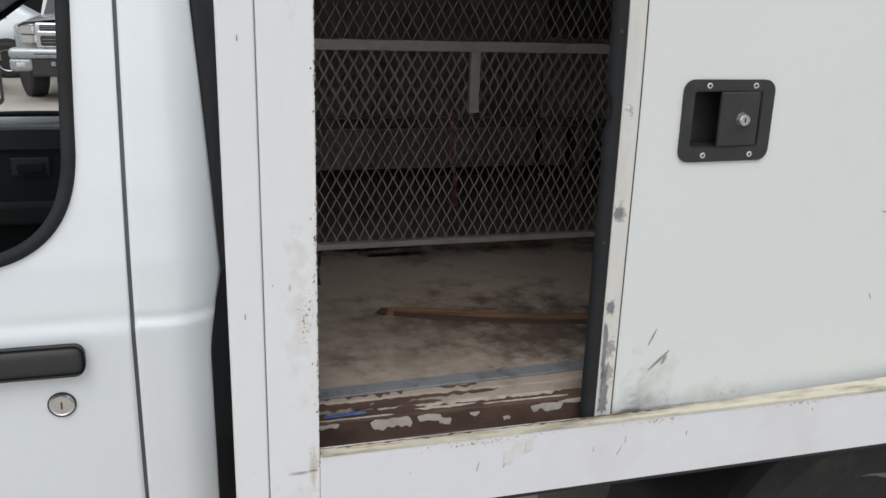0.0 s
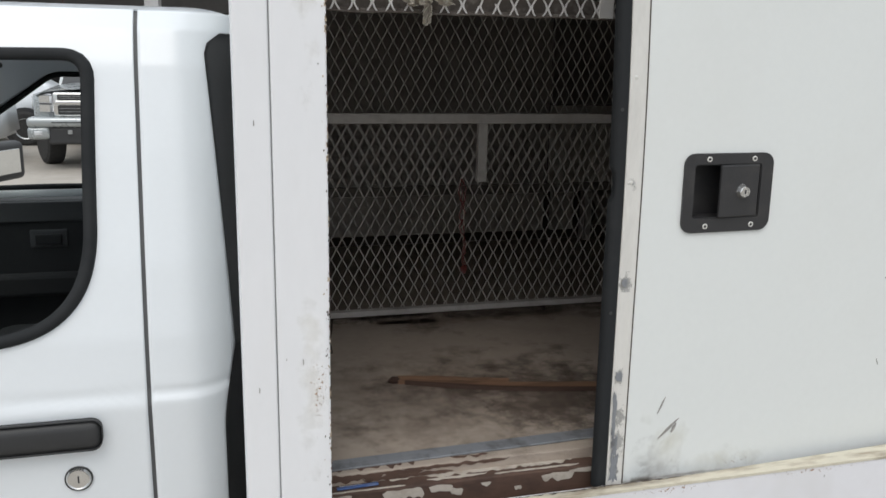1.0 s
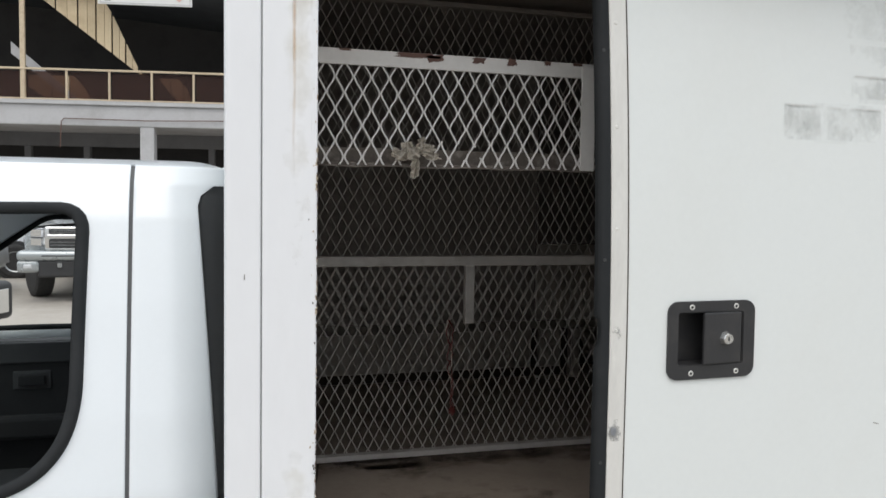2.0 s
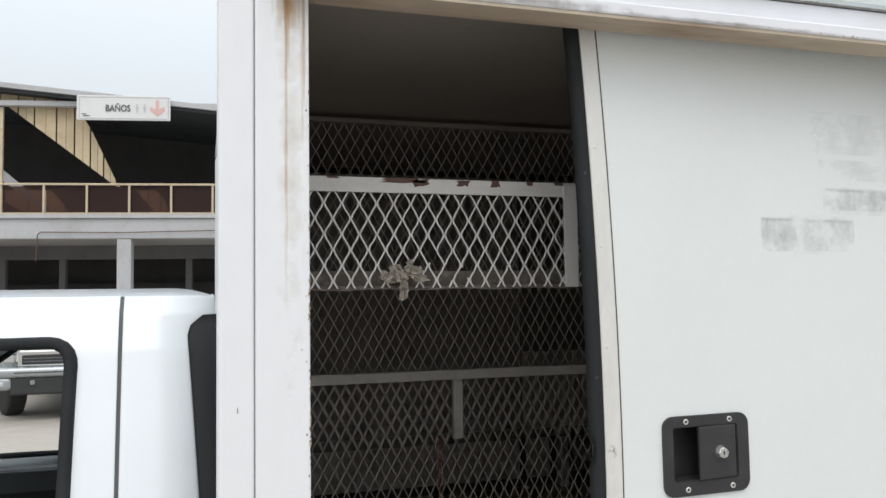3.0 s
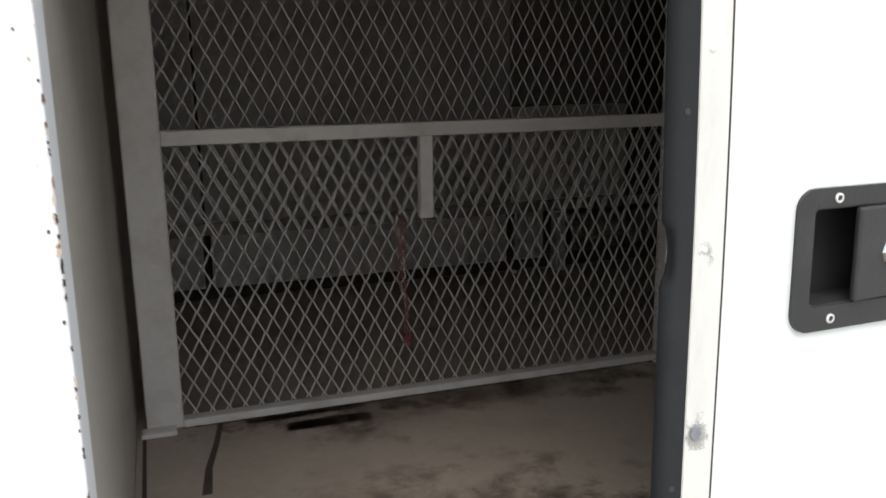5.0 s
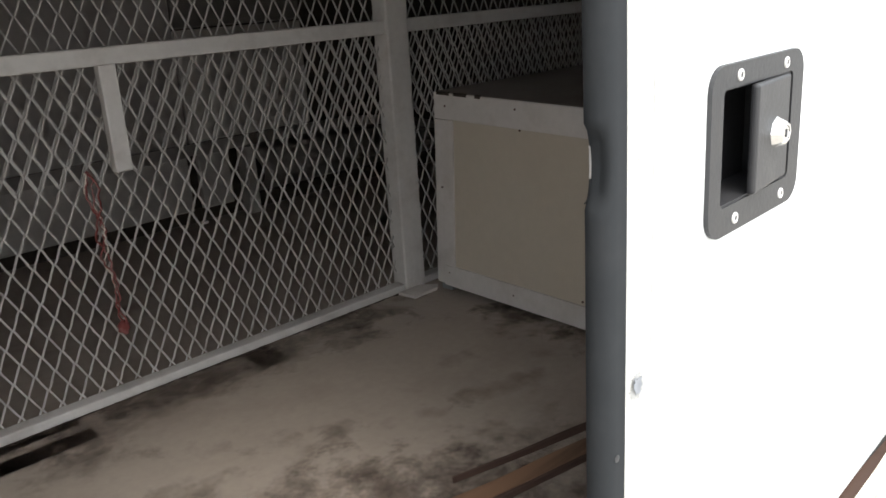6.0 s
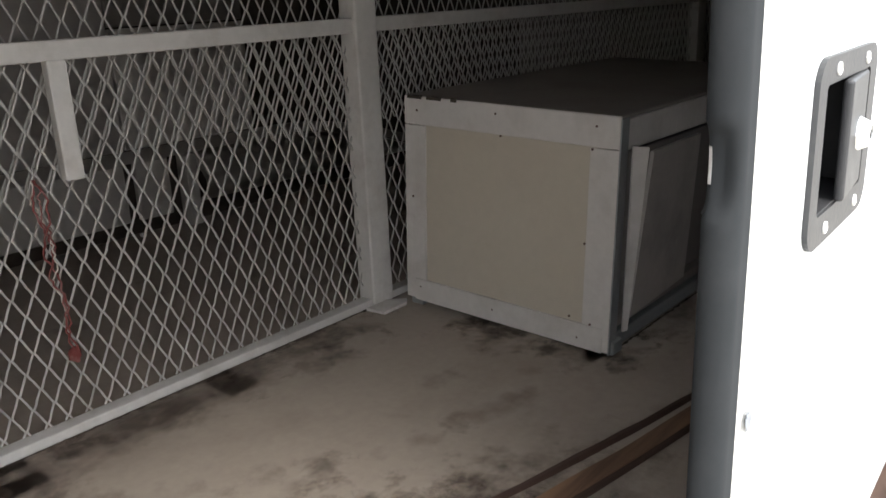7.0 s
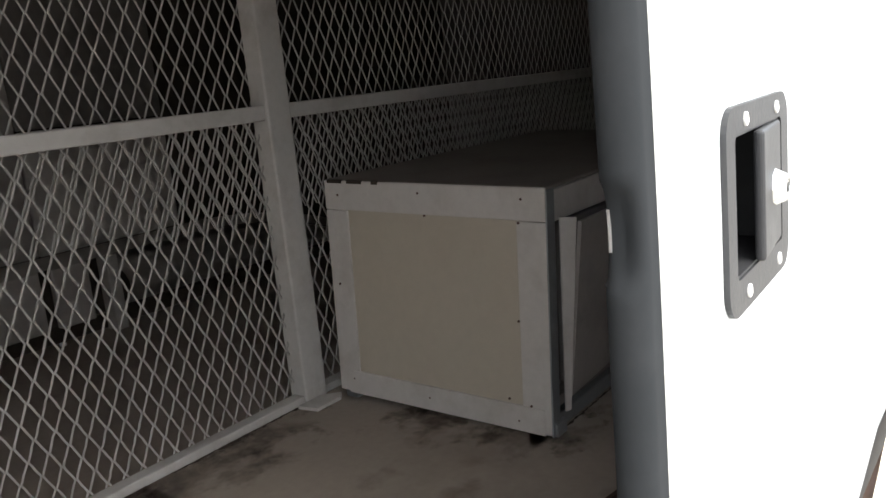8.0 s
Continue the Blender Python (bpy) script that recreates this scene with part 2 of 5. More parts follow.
CRATE_FRAME = surface("off_white_crate_frame", (0.67, 0.63, 0.60), 0.55, dirt=(0.40, 0.35, 0.3), dirt_scale=11, dirt_amount=0.45, fine=80, bump=0.15,
                      chips=(0.14, 0.10, 0.08), chip_scale=32, chip_cut=0.78)
CRATE_TOP = surface("grey_brown_crate_top", (0.25, 0.225, 0.20), 0.6, dirt=(0.15, 0.13, 0.115), dirt_scale=6, dirt_amount=0.5, fine=60, bump=0.12)
GALV = surface("dull_galvanised_edge", (0.30, 0.31, 0.31), 0.55, 0.4, dirt=(0.18, 0.18, 0.18), dirt_scale=20, dirt_amount=0.5, fine=120, bump=0.1)
# for real grime, and for the shade put on the far wall and its foot
DIRT_AND_SHADE = surface("grime_and_shade_black", (0.06, 0.045, 0.035), 0.9, dirt=(0.03, 0.022, 0.02), dirt_scale=30, dirt_amount=0.6, fine=120, bump=0.3)
RAG = surface("crumpled_cream_paper", (0.66, 0.61, 0.54), 0.8, dirt=(0.45, 0.38, 0.3), dirt_scale=30, dirt_amount=0.4, fine=90, bump=0.15)
RED = surface("faded_red_cord", (0.20, 0.045, 0.04), 0.75, dirt=(0.5, 0.36, 0.33), dirt_scale=60, dirt_amount=0.6, fine=200, bump=0.2)
BLUE = surface("blue_plastic", (0.05, 0.10, 0.26), 0.45, dirt=(0.3, 0.33, 0.38), dirt_scale=50, dirt_amount=0.4, fine=160, bump=0.08)
GLUE = surface("grey_sticker_residue", (0.60, 0.60, 0.585), 0.6, dirt=(0.78, 0.78, 0.76), dirt_scale=22, dirt_amount=0.9, fine=120, bump=0.1, fine_amount=0.04)
FADED = surface("faint_sticker_ghost", (0.735, 0.74, 0.725), 0.5, dirt=(0.78, 0.785, 0.77), dirt_scale=30, dirt_amount=0.9, fine=120, bump=0.05)
SCUFF = surface("dark_scuff", (0.28, 0.27, 0.26), 0.7, dirt=(0.6, 0.58, 0.55), dirt_scale=120, dirt_amount=0.8, fine=200, bump=0.1)
TYRE = surface("dusty_black_tyre", (0.03, 0.03, 0.03), 0.85, dirt=(0.08, 0.075, 0.07), dirt_scale=15, dirt_amount=0.5, fine=60, bump=0.3)
SEAT = surface("charcoal_seat_cloth", (0.035, 0.035, 0.037), 0.9, dirt=(0.06, 0.058, 0.055), dirt_scale=12, dirt_amount=0.4, fine=400, bump=0.3)
YARD = surface("dusty_concrete_yard", (0.38, 0.35, 0.31), 0.9, dirt=(0.22, 0.20, 0.17), dirt_scale=0.5, dirt_amount=0.6, fine=9, bump=0.3, fine_amount=0.1)
CONCRETE = surface("painted_grey_concrete", (0.50, 0.50, 0.51), 0.8, dirt=(0.30, 0.29, 0.28), dirt_scale=1.2, dirt_amount=0.5, fine=14, bump=0.2)
BROWNGLASS = glass("brown_tinted_glass", (0.66, 0.55, 0.50), 1.25, 0.05, (0.075, 0.042, 0.036))
# near-black and dim grey hold the shade of the rooms behind the gallery
ROOM_SHADE = surface("shop_interior_shade", (0.05, 0.048, 0.047), 0.85, dirt=(0.03, 0.03, 0.03), dirt_scale=1.5, dirt_amount=0.5, fine=10, bump=0.1)
SHOP_SHADE = surface("shop_front_shade", (0.17, 0.17, 0.175), 0.8, dirt=(0.10, 0.10, 0.10), dirt_scale=1.2, dirt_amount=0.5, fine=14, bump=0.1)
ROOFDARK = surface("dark_roof_sheeting", (0.05, 0.055, 0.06), 0.7, dirt=(0.03, 0.03, 0.03), dirt_scale=1.5, dirt_amount=0.5, fine=10, bump=0.1)
BEIGE = surface("beige_corrugated_sheet", (0.58, 0.47, 0.31), 0.6, dirt=(0.30, 0.21, 0.12), dirt_scale=1.5, dirt_amount=0.5, fine=14, bump=0.1, spread=0.12)
RAILPAINT = surface("cream_rail_paint", (0.60, 0.50, 0.36), 0.5, dirt=(0.35, 0.22, 0.12), dirt_scale=8, dirt_amount=0.5, fine=40, bump=0.1)
SIGNWHITE = surface("white_sign_board", (0.74, 0.74, 0.74), 0.4, dirt=(0.6, 0.6, 0.58), dirt_scale=3, dirt_amount=0.3, fine=40, bump=0.02)
SIGNGREY = surface("grey_sign_lettering", (0.10, 0.10, 0.11), 0.5, fine=60, bump=0)
SIGNPALE = surface("faded_grey_pictogram", (0.55, 0.55, 0.55), 0.5, fine=60, bump=0)
SIGNRED = surface("faded_red_arrow", (0.72, 0.45, 0.42), 0.5, dirt=(0.7, 0.5, 0.48), dirt_scale=6, fine=60, bump=0)
SILVER = surface("silver_car_paint", (0.38, 0.41, 0.42), 0.25, 0.5, dirt=(0.4, 0.41, 0.41), dirt_scale=3, dirt_amount=0.3, fine=200, bump=0.02, coat=0.5)
LAMPGLASS = surface("clear_headlamp", (0.62, 0.64, 0.66), 0.12, 0.3, dirt=(0.3, 0.31, 0.33), dirt_scale=14, dirt_amount=0.7, fine=30, bump=0.2, coat=0.6)
PANE = glass("tinted_pane")
DARKGLASS = surface("dark_rear_glass", (0.03, 0.032, 0.034), 0.06, dirt=(0.06, 0.06, 0.06), dirt_scale=5, dirt_amount=0.4, fine=60, bump=0.0)


# ---- mesh helpers ----
def to_mesh(bm, name, smooth=False):
    bmesh.ops.recalc_face_normals(bm, faces=bm.faces[:])
    me = bpy.data.meshes.new(name)
    bm.to_mesh(me)
    bm.free()
    if smooth:
        for p in me.polygons:
            p.use_smooth = True
    return me


def thing(name, label, category, at=(0, 0, 0), group="", kind=""):
    ob = new(name)
    ob.location = at
    ob.empty_display_size = 0.1
    return tagged(ob, label, category, group, kind)


def part(name, bm, material, parent=None, label="", smooth=False):
    """Links a bmesh in world coordinates as one mesh object under a thing or a part."""
    me = to_mesh(bm, name, smooth)
    me.materials.append(material)
    ob = new(name, me)
    if parent:
        ob.parent = parent
        base, p = Vector((0, 0, 0)), parent
        while p:
            base += p.location
            p = p.parent
        ob.location = -base
        # the mesh keeps world coordinates, shifted to its thing's base
        me.transform(Matrix.Translation(-base))
        ob.location = (0, 0, 0)
    return tagged(ob, label) if label else ob


def single(name, bm, material, label, category, group="", kind="", smooth=False):
    return tagged(part(name, bm, material, None, "", smooth), label, category, group, kind)


def block(bm, lo, hi, bevel=0.0, turn=None, segments=2):
    """An axis-aligned block with rounded edges; turn: a matrix laid on it afterwards."""
    verts = bmesh.ops.create_cube(bm, size=1.0)["verts"]
    for v in verts:
        v.co = Vector([lo[i] + (v.co[i] + 0.5) * (hi[i] - lo[i]) for i in range(3)])
    if bevel:
        edges = list({e for v in verts for e in v.link_edges})
        made = bmesh.ops.bevel(bm, geom=edges, offset=bevel, segments=segments, affect="EDGES", profile=0.5)
        verts = list(set(verts) & set(bm.verts)) + made["verts"]
    if turn:
        for v in {v for v in verts if v.is_valid}:
            v.co = turn @ v.co
    return bm


def blk(lo, hi, bevel=0.0, turn=None, segments=2):
    return block(bmesh.new(), lo, hi, bevel, turn, segments)


def tube(points, radius, sides=8, bm=None, closed=False):
    """A round bar along a line of points."""
    bm = bm or bmesh.new()
    pts = [Vector(p) for p in points]
    rings = []
    u = None
    for i, p in enumerate(pts):
        a = pts[max(i - 1, 0)] if not closed else pts[i - 1]
        b = pts[min(i + 1, len(pts) - 1)] if not closed else pts[(i + 1) % len(pts)]
        d = (b - a).normalized()
        u = d.cross(Vector((0, 0, 1)) if abs(d.z) < 0.9 else Vector((1, 0, 0))).normalized() if u is None else (u - d * u.dot(d)).normalized()
        w = d.cross(u)
        r = radius(i / max(len(pts) - 1, 1)) if callable(radius) else radius
        rings.append([bm.verts.new(p + r * (math.cos(k * math.tau / sides) * u + math.sin(k * math.tau / sides) * w)) for k in range(sides)])
    pairs = list(zip(rings, rings[1:])) + ([(rings[-1], rings[0])] if closed else [])
    for r0, r1 in pairs:
        for k in range(sides):
            bm.faces.new((r0[k], r0[(k + 1) % sides], r1[(k + 1) % sides], r1[k]))
    if not closed:
        bm.faces.new(rings[0])
        bm.faces.new(rings[-1])
    return bm


def lathe(profile, m, sides=24, bm=None):
    """A turned shape: (radius, height) rows round the z axis of m."""
    bm = bm or bmesh.new()
    rings = [[bm.verts.new(m @ Vector((r * math.cos(k * math.tau / sides), r * math.sin(k * math.tau / sides), h))) for k in range(sides)]
             for r, h in profile]
    for r0, r1 in zip(rings, rings[1:]):
        for k in range(sides):
            bm.faces.new((r0[k], r0[(k + 1) % sides], r1[(k + 1) % sides], r1[k]))
    for r in (rings[0], rings[-1]):
        if len({tuple(v.co) for v in r}) > 2:
            bm.faces.new(r)
    return bm


def prism(outline, lift, bm=None):
    """A plate: an outline of points, extended along the vector lift."""
    bm = bm or bmesh.new()
    lift = Vector(lift)
    a = [bm.verts.new(Vector(p)) for p in outline]
    b = [bm.verts.new(Vector(p) + lift) for p in outline]
    bm.faces.new(a)
    bm.faces.new(b[::-1])
    for i in range(len(a)):
        j = (i + 1) % len(a)
        bm.faces.new((a[i], a[j], b[j], b[i]))
    return bm


def ring_plate(outer, inner, lift, bm=None):
    """A flat frame between two outlines with the same count of points, with thickness."""
    bm = bm or bmesh.new()
    lift = Vector(lift)
    rows = [[bm.verts.new(Vector(p) + d) for p in o] for o in (outer, inner) for d in (Vector(), lift)]
    n = len(outer)
    for a, b in ((0, 2), (1, 3), (0, 1), (2, 3)):
        for i in range(n):
            j = (i + 1) % n
            bm.faces.new((rows[a][i], rows[a][j], rows[b][j], rows[b][i]))
    return bm


def rounded(x0, x1, z0, z1, r, y=0.0, n=6):
    """A rounded rectangle in the plane y, counter-clockwise."""
    pts = []
    for cx, cz, a0 in ((x1 - r, z1 - r, 0), (x0 + r, z1 - r, 90), (x0 + r, z0 + r, 180), (x1 - r, z0 + r, 270)):
        for k in range(n + 1):
            a = radians(a0 + 90 * k / n)
            pts.append((cx + r * math.cos(a), y, cz + r * math.sin(a)))
    return pts


def grid(fn, nu, nv, bm=None):
    """A sheet from fn(u, v), u and v from 0 to 1."""
    bm = bm or bmesh.new()
    rows = [[bm.verts.new(fn(i / nu, j / nv)) for j in range(nv + 1)] for i in range(nu + 1)]
    for i in range(nu):
        for j in range(nv):
            bm.faces.new((rows[i][j], rows[i + 1][j], rows[i + 1][j + 1], rows[i][j + 1]))
    return bm


def ragged(x0, x1, z0, z1, y, seed, lift=0.0008, n=26, depth=0.35):
    """A flat patch with a torn outline, for residue, flakes and scuffs."""
    rng = random.Random(seed)
    pts = []
    cx, cz, rx, rz = (x0 + x1) / 2, (z0 + z1) / 2, (x1 - x0) / 2, (z1 - z0) / 2
    for k in range(n):
        a = math.tau * k / n
        c, s = math.cos(a), math.sin(a)
        q = 1 / max(abs(c), abs(s), 1e-6) * (1 - depth * rng.random())
        pts.append((cx + rx * c * q, y, cz + rz * s * q))
    return prism(pts, (0, -lift, 0))


def expanded(name, parent, material, x0, x1, z0, z1, y, pitch=0.0268, rise=0.0475, wide=0.0026, thick=0.0018, curve=0.0, steps=1,
             seed=1, gaps=(), sag=None, label=""):
    """Expanded metal: zigzag strands that meet at the knuckles, as one joined mesh."""
    rng = random.Random(seed)
    verts, faces = [], []
    columns = int((x1 - x0) / (pitch / 2))
    half = rise / 2
    rows = int((z1 - z0) / half) + 1
    for i in range(columns + 1):
        xi = x0 + i * pitch / 2
        prev = None
        for k in range(rows * steps + 1):
            f = k / steps
            lo = int(math.floor(f))
            s0 = 1 if (i + lo) % 2 == 0 else -1
            w = f - lo
            tri = s0 * (1 - 2 * w)
            soft = s0 * math.cos(math.pi * w)
            off = (1 - curve) * tri + curve * max(-1.0, min(1.0, 1.3 * soft))
            z = z0 + f * half
            x = xi + off * (pitch / 4 - wide * 0.25)
            bottom = sag(x) if sag else z0
            if z > z1 or x < x0 - 0.001 or x > x1 or z < bottom or any(a < x < b and c < z < d for a, b, c, d in gaps):
                prev = None
                continue
            jx, jy = 0.0004 * rng.uniform(-1, 1), 0.0005 * rng.uniform(-1, 1) + 0.0008 * soft
            base = len(verts)
            verts += [(x - wide / 2 + jx, y - thick / 2 + jy, z), (x + wide / 2 + jx, y - thick / 2 + jy, z),
                      (x + wide / 2 + jx, y + thick / 2 + jy, z), (x - wide / 2 + jx, y + thick / 2 + jy, z)]
            if prev is not None:
                for q in range(4):
                    faces.append((prev + q, prev + (q + 1) % 4, base + (q + 1) % 4, base + q))
            prev = base
    me = bpy.data.meshes.new(name)
    me.from_pydata(verts, [], faces)
    me.update()
    me.materials.append(material)
    ob = new(name, me)
    ob.parent = parent
    me.transform(Matrix.Translation(-parent.location))
    return tagged(ob, label, kind="stuff")


def crumple(centre, radius, seed, squash=(1, 1, 1), rough=0.5, bm=None):
    bm = bm or bmesh.new()
    made = bmesh.ops.create_icosphere(bm, subdivisions=3, radius=1.0)["verts"]
    for v in made:
        d = 1 + rough * noise.noise(v.co * 2.1 + Vector((seed, 3.1, 0))) + rough * 0.6 * noise.noise(v.co * 5.3 + Vector((0, seed, 1)))
        v.co = Vector(centre) + Vector([v.co[i] * d * radius * squash[i] for i in range(3)])
    return bm


# ================= the box body of the truck =================
# x runs along the truck's side towards its rear, y into the truck, z up
XF, XR = -0.668, 2.05          # front and rear of the box body
YN, YF = -0.034, 1.64          # near and far side
FLOOR_Z, CEIL_Z = 0.938, 2.025
JAMB = -0.557
box_body = thing("cargo_box_body", "white sheet-metal cargo box body mounted on a pickup truck", "cargo box", (0.6, 0.8, 0.78))

part("corner_post", blk((XF, YN + 0.002, 0.70), (-0.6252, 0.012, 2.04), 0.003), WHITE_POST, box_body)
part("door_jamb", blk((-0.6238, YN, 0.70), (JAMB, 0.012, 2.04), 0.002), WHITE_POST, box_body, "white door jamb with chipped edges and rust specks")
part("seam_filler", blk((-0.6254, YN + 0.0045, 0.70), (-0.6236, 0.010, 2.04)), GALV, box_body)
# front wall: outer skin and inner lining
part("front_wall", blk((-0.600, 0.014, 0.80), (-0.580, YF, 2.035), 0.002), WHITE, box_body)
part("front_lining", blk((-0.579, 0.013, 0.88), (-0.570, YF - 0.03, CEIL_Z)), INNER, box_body)
# sill under the sliding door
part("sill", blk((JAMB + 0.0003, -0.0335, 0.803), (XR, -0.006, 0.9040), 0.0015), SILL_WHITE, box_body, "white painted sill with scuffs and flaked patches")
part("sill_edge", prism([(JAMB + 0.002, -0.0345, 0.9045), (XR, -0.0345, 0.9045), (XR, 0.036, 0.9045), (0.75, 0.026, 0.9045), (0.38, 0.002, 0.9045), (0.0, -0.016, 0.9045), (JAMB + 0.002, -0.0205, 0.9045)], (0, 0, 0.0045)), SILL_EDGE, box_body, "yellowed grimy upper edge of the sill")
part("door_track", blk((JAMB + 0.002, -0.005, 0.865), (XR, 0.029, 0.882)), LEDGE, box_body)
# stepped ledge between track and floor
part("ledge", blk((JAMB + 0.002, 0.030, 0.865), (0.42, 0.066, 0.921), 0.003), LEDGE, box_body, "brown ledge with flaking cream paint")
part("underframe", blk((-0.58, 0.05, 0.74), (XR, YF - 0.05, 0.864)), BLACK, box_body)
# header over the door
part("header", blk((-0.597, -0.066, 1.9795), (XR, -0.0355, 1.999), 0.003), SILL_WHITE, box_body)
part("header_underside", blk((-0.595, -0.064, 1.9745), (XR, -0.0085, 1.979)), RUSTY_LIP, box_body, "rust-streaked underside of the header rail")
part("fascia", blk((JAMB + 0.001, YN - 0.001, 1.980), (XR, -0.0245, 2.039), 0.003), SILL_WHITE, box_body)
part("fascia_seam", blk((-0.62, YN - 0.004, 2.0405), (XR, 0.02, 2.0425)), SCUFF, box_body)
# unseen strip, added to close a light leak above the door
part("door_rail", blk((-0.100, 0.128, 1.985), (XR - 0.03, 0.148, CEIL_Z)), CEILING, box_body)


def roof_sheet(u, v):
    a = v * 1.0
    y = YN - 0.012 + a * (YF - YN + 0.024)
    edge = min(a, 1 - a)
    z = 2.046 + 0.06 * (1 - math.exp(-edge * 26)) + 0.02 * math.sin(math.pi * a)
    return (-0.60 + u * (XR + 0.60), y, z)


bm = grid(roof_sheet, 8, 60)
bmesh.ops.solidify(bm, geom=bm.faces[:], thickness=0.004)
part("roof", bm, WHITE, box_body, smooth=True)
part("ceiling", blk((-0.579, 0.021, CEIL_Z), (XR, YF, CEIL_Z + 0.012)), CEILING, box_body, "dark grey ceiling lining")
# the rear wall's dark grey stands in for the dimness back there
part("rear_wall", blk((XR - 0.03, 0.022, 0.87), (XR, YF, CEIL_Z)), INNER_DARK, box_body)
# near side wall behind the slid-open door; unseen, kept dark to bounce little light
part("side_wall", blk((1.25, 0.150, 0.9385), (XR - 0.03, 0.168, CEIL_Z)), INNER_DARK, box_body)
part("floor_sheet", blk((-0.570, 0.056, 0.912), (XR - 0.03, YF - 0.03, FLOOR_Z), 0.002), FLOOR, box_body, "stained beige floor sheet")
part("floor_edge_strip", blk((-0.558, 0.066, FLOOR_Z + 0.0005), (1.24, 0.096, FLOOR_Z + 0.004), 0.001,
     Matrix.Translation((-0.55, 0.07, 0)) @ Matrix.Rotation(radians(2.2), 4, "Z") @ Matrix.Translation((0.55, -0.07, 0))), STEEL, box_body, "dull blue-grey steel edge strip")
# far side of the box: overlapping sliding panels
# near-black colour stands in for the darkness beyond the side panels
part("far_wall", blk((-0.570, 1.63, 0.87), (XR, YF + 0.01, CEIL_Z)), DIRT_AND_SHADE, box_body)
for x0, x1 in ((-0.570, -0.412), (-0.392, 0.405), (0.432, 0.517)):
    part("far_panel", blk((x0, 1.588, 0.972), (x1, 1.606, 1.108), 0.004), FAR_LOW, box_body, "off-white lower side panel")
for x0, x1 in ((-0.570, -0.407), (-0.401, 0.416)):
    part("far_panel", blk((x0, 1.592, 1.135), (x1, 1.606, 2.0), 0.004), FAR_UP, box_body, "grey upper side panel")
# one panel in two pieces: light below, shade above, put into their colours
part("far_panel", blk((0.421, 1.596, 1.135), (0.78, 1.608, 1.400), 0.004), FAR_LOW, box_body, "middle side panel, off-white to hold the light on it")
part("far_panel", blk((0.421, 1.598, 1.403), (0.78, 1.610, 2.0), 0.004), INNER_DARK, box_body, "upper side panel, dark grey to hold the shade on it")
part("far_post", blk((0.545, 1.560, 0.925), (0.575, 1.60, 1.11), 0.003), FAR_LOW, box_body)


def arch_rail(u, v):
    """A pressed rail along the far side that dips towards the rear."""
    x = -0.57 + u * 2.5
    drop = 0.35 * max(0.0, x - 0.80) ** 2
    return Vector((x, 1.578 + 0.012 * v, 1.109 + 0.026 * v - min(drop, 0.10)))


bm = grid(arch_rail, 60, 2)
bmesh.ops.solidify(bm, geom=bm.faces[:], thickness=0.006)
part("far_rail", bm, FAR_LOW, box_body, "off-white pressed rail", smooth=False)


def bulged_panel(u, v):
    """The lower panel behind the rear cage: a bulged sheet under the rail."""
    x = 0.580 + u * 1.35
    top = 1.107 - min(0.35 * max(0.0, x - 0.80) ** 2, 0.10)
    return Vector((x, 1.585 - 0.05 * math.sin(math.pi * min(v * 1.2, 1.0)), 0.985 + (top - 0.985) * v))


bm = grid(bulged_panel, 40, 8)
bmesh.ops.solidify(bm, geom=bm.faces[:], thickness=0.004)
part("far_panel", bm, FAR_LOW, box_body, "grey bulged lower side panel", smooth=True)
# the shaded gap at the floor is put in as a dark strip
part("far_kick_board", blk((-0.570, 1.610, FLOOR_Z), (1.95, 1.620, 0.974), 0.002), DIRT_AND_SHADE, box_body, "near-black strip standing in for the shadow gap under the panels")
part("floor_bolt", blk((0.416, 1.572, FLOOR_Z + 0.0002), (0.428, 1.584, 0.946), 0.002), ALU, box_body)

# ================= sliding door =================
door = thing("sliding_door", "white sliding cargo door, half open, with a recessed black latch", "door", (0.4, 0.01, 0.905))
panel_outer = rounded(-0.104, 1.35, 0.897, 2.012, 0.004, 0.0, 3)
HX0, HX1, HZ0, HZ1 = -0.0225, 0.0895, 1.312, 1.393
hole = rounded(HX0, HX1, HZ0, HZ1, 0.006, 0.0, 3)
bm = ring_plate(panel_outer, hole, (0, 0.018, 0))
part("door_panel", bm, WHITE, door, "white painted door panel with sticker residue")
# unseen dark sheet, added so the door's white back bounces less light
part("inner_lining", blk((-0.078, 0.0350, 0.905), (1.345, 0.0385, 1.980)), INNER_DARK, door, "unseen dark sheet added behind the door to cut bounced light")
part("edge_strip", blk((-0.1328, -0.003, 0.897), (-0.1062, 0.018, 2.012), 0.002), ALU, door, "pale scratched metal edge strip")
part("strip_gap", blk((-0.1062, -0.0012, 0.898), (-0.1040, 0.017, 2.011)), DIRT_AND_SHADE, door)


def notch(z):
    """Depth of the half-moon notch that is cut into the seal's outer edge."""
    q = (z - 1.365) / 0.023
    return 0.0080 * math.sqrt(1 - q * q) if abs(q) < 1 else 0.0


def bulb(a, z, proud=0.0):
    """The round edge of the seal at an angle, drawn in where it is notched."""
    cut = notch(z) / 0.0080 * min(a / (math.pi / 2), 1.0)
    return Vector((-0.1430 - (0.0085 * (1 - 0.85 * cut) + proud) * math.sin(a), 0.0090 - (0.0105 * (1 - 0.22 * cut) + proud) * math.cos(a), z))


def seal_sheet(u, v):
    """The seal: a flat flap from the edge strip that ends in a round bulb, notched beside the latch."""
    z = 0.898 + 1.112 * v if v < 0.34 or v > 0.50 else 1.27608 + (v - 0.34) / 0.16 * 0.17792
    if u < 0.3:
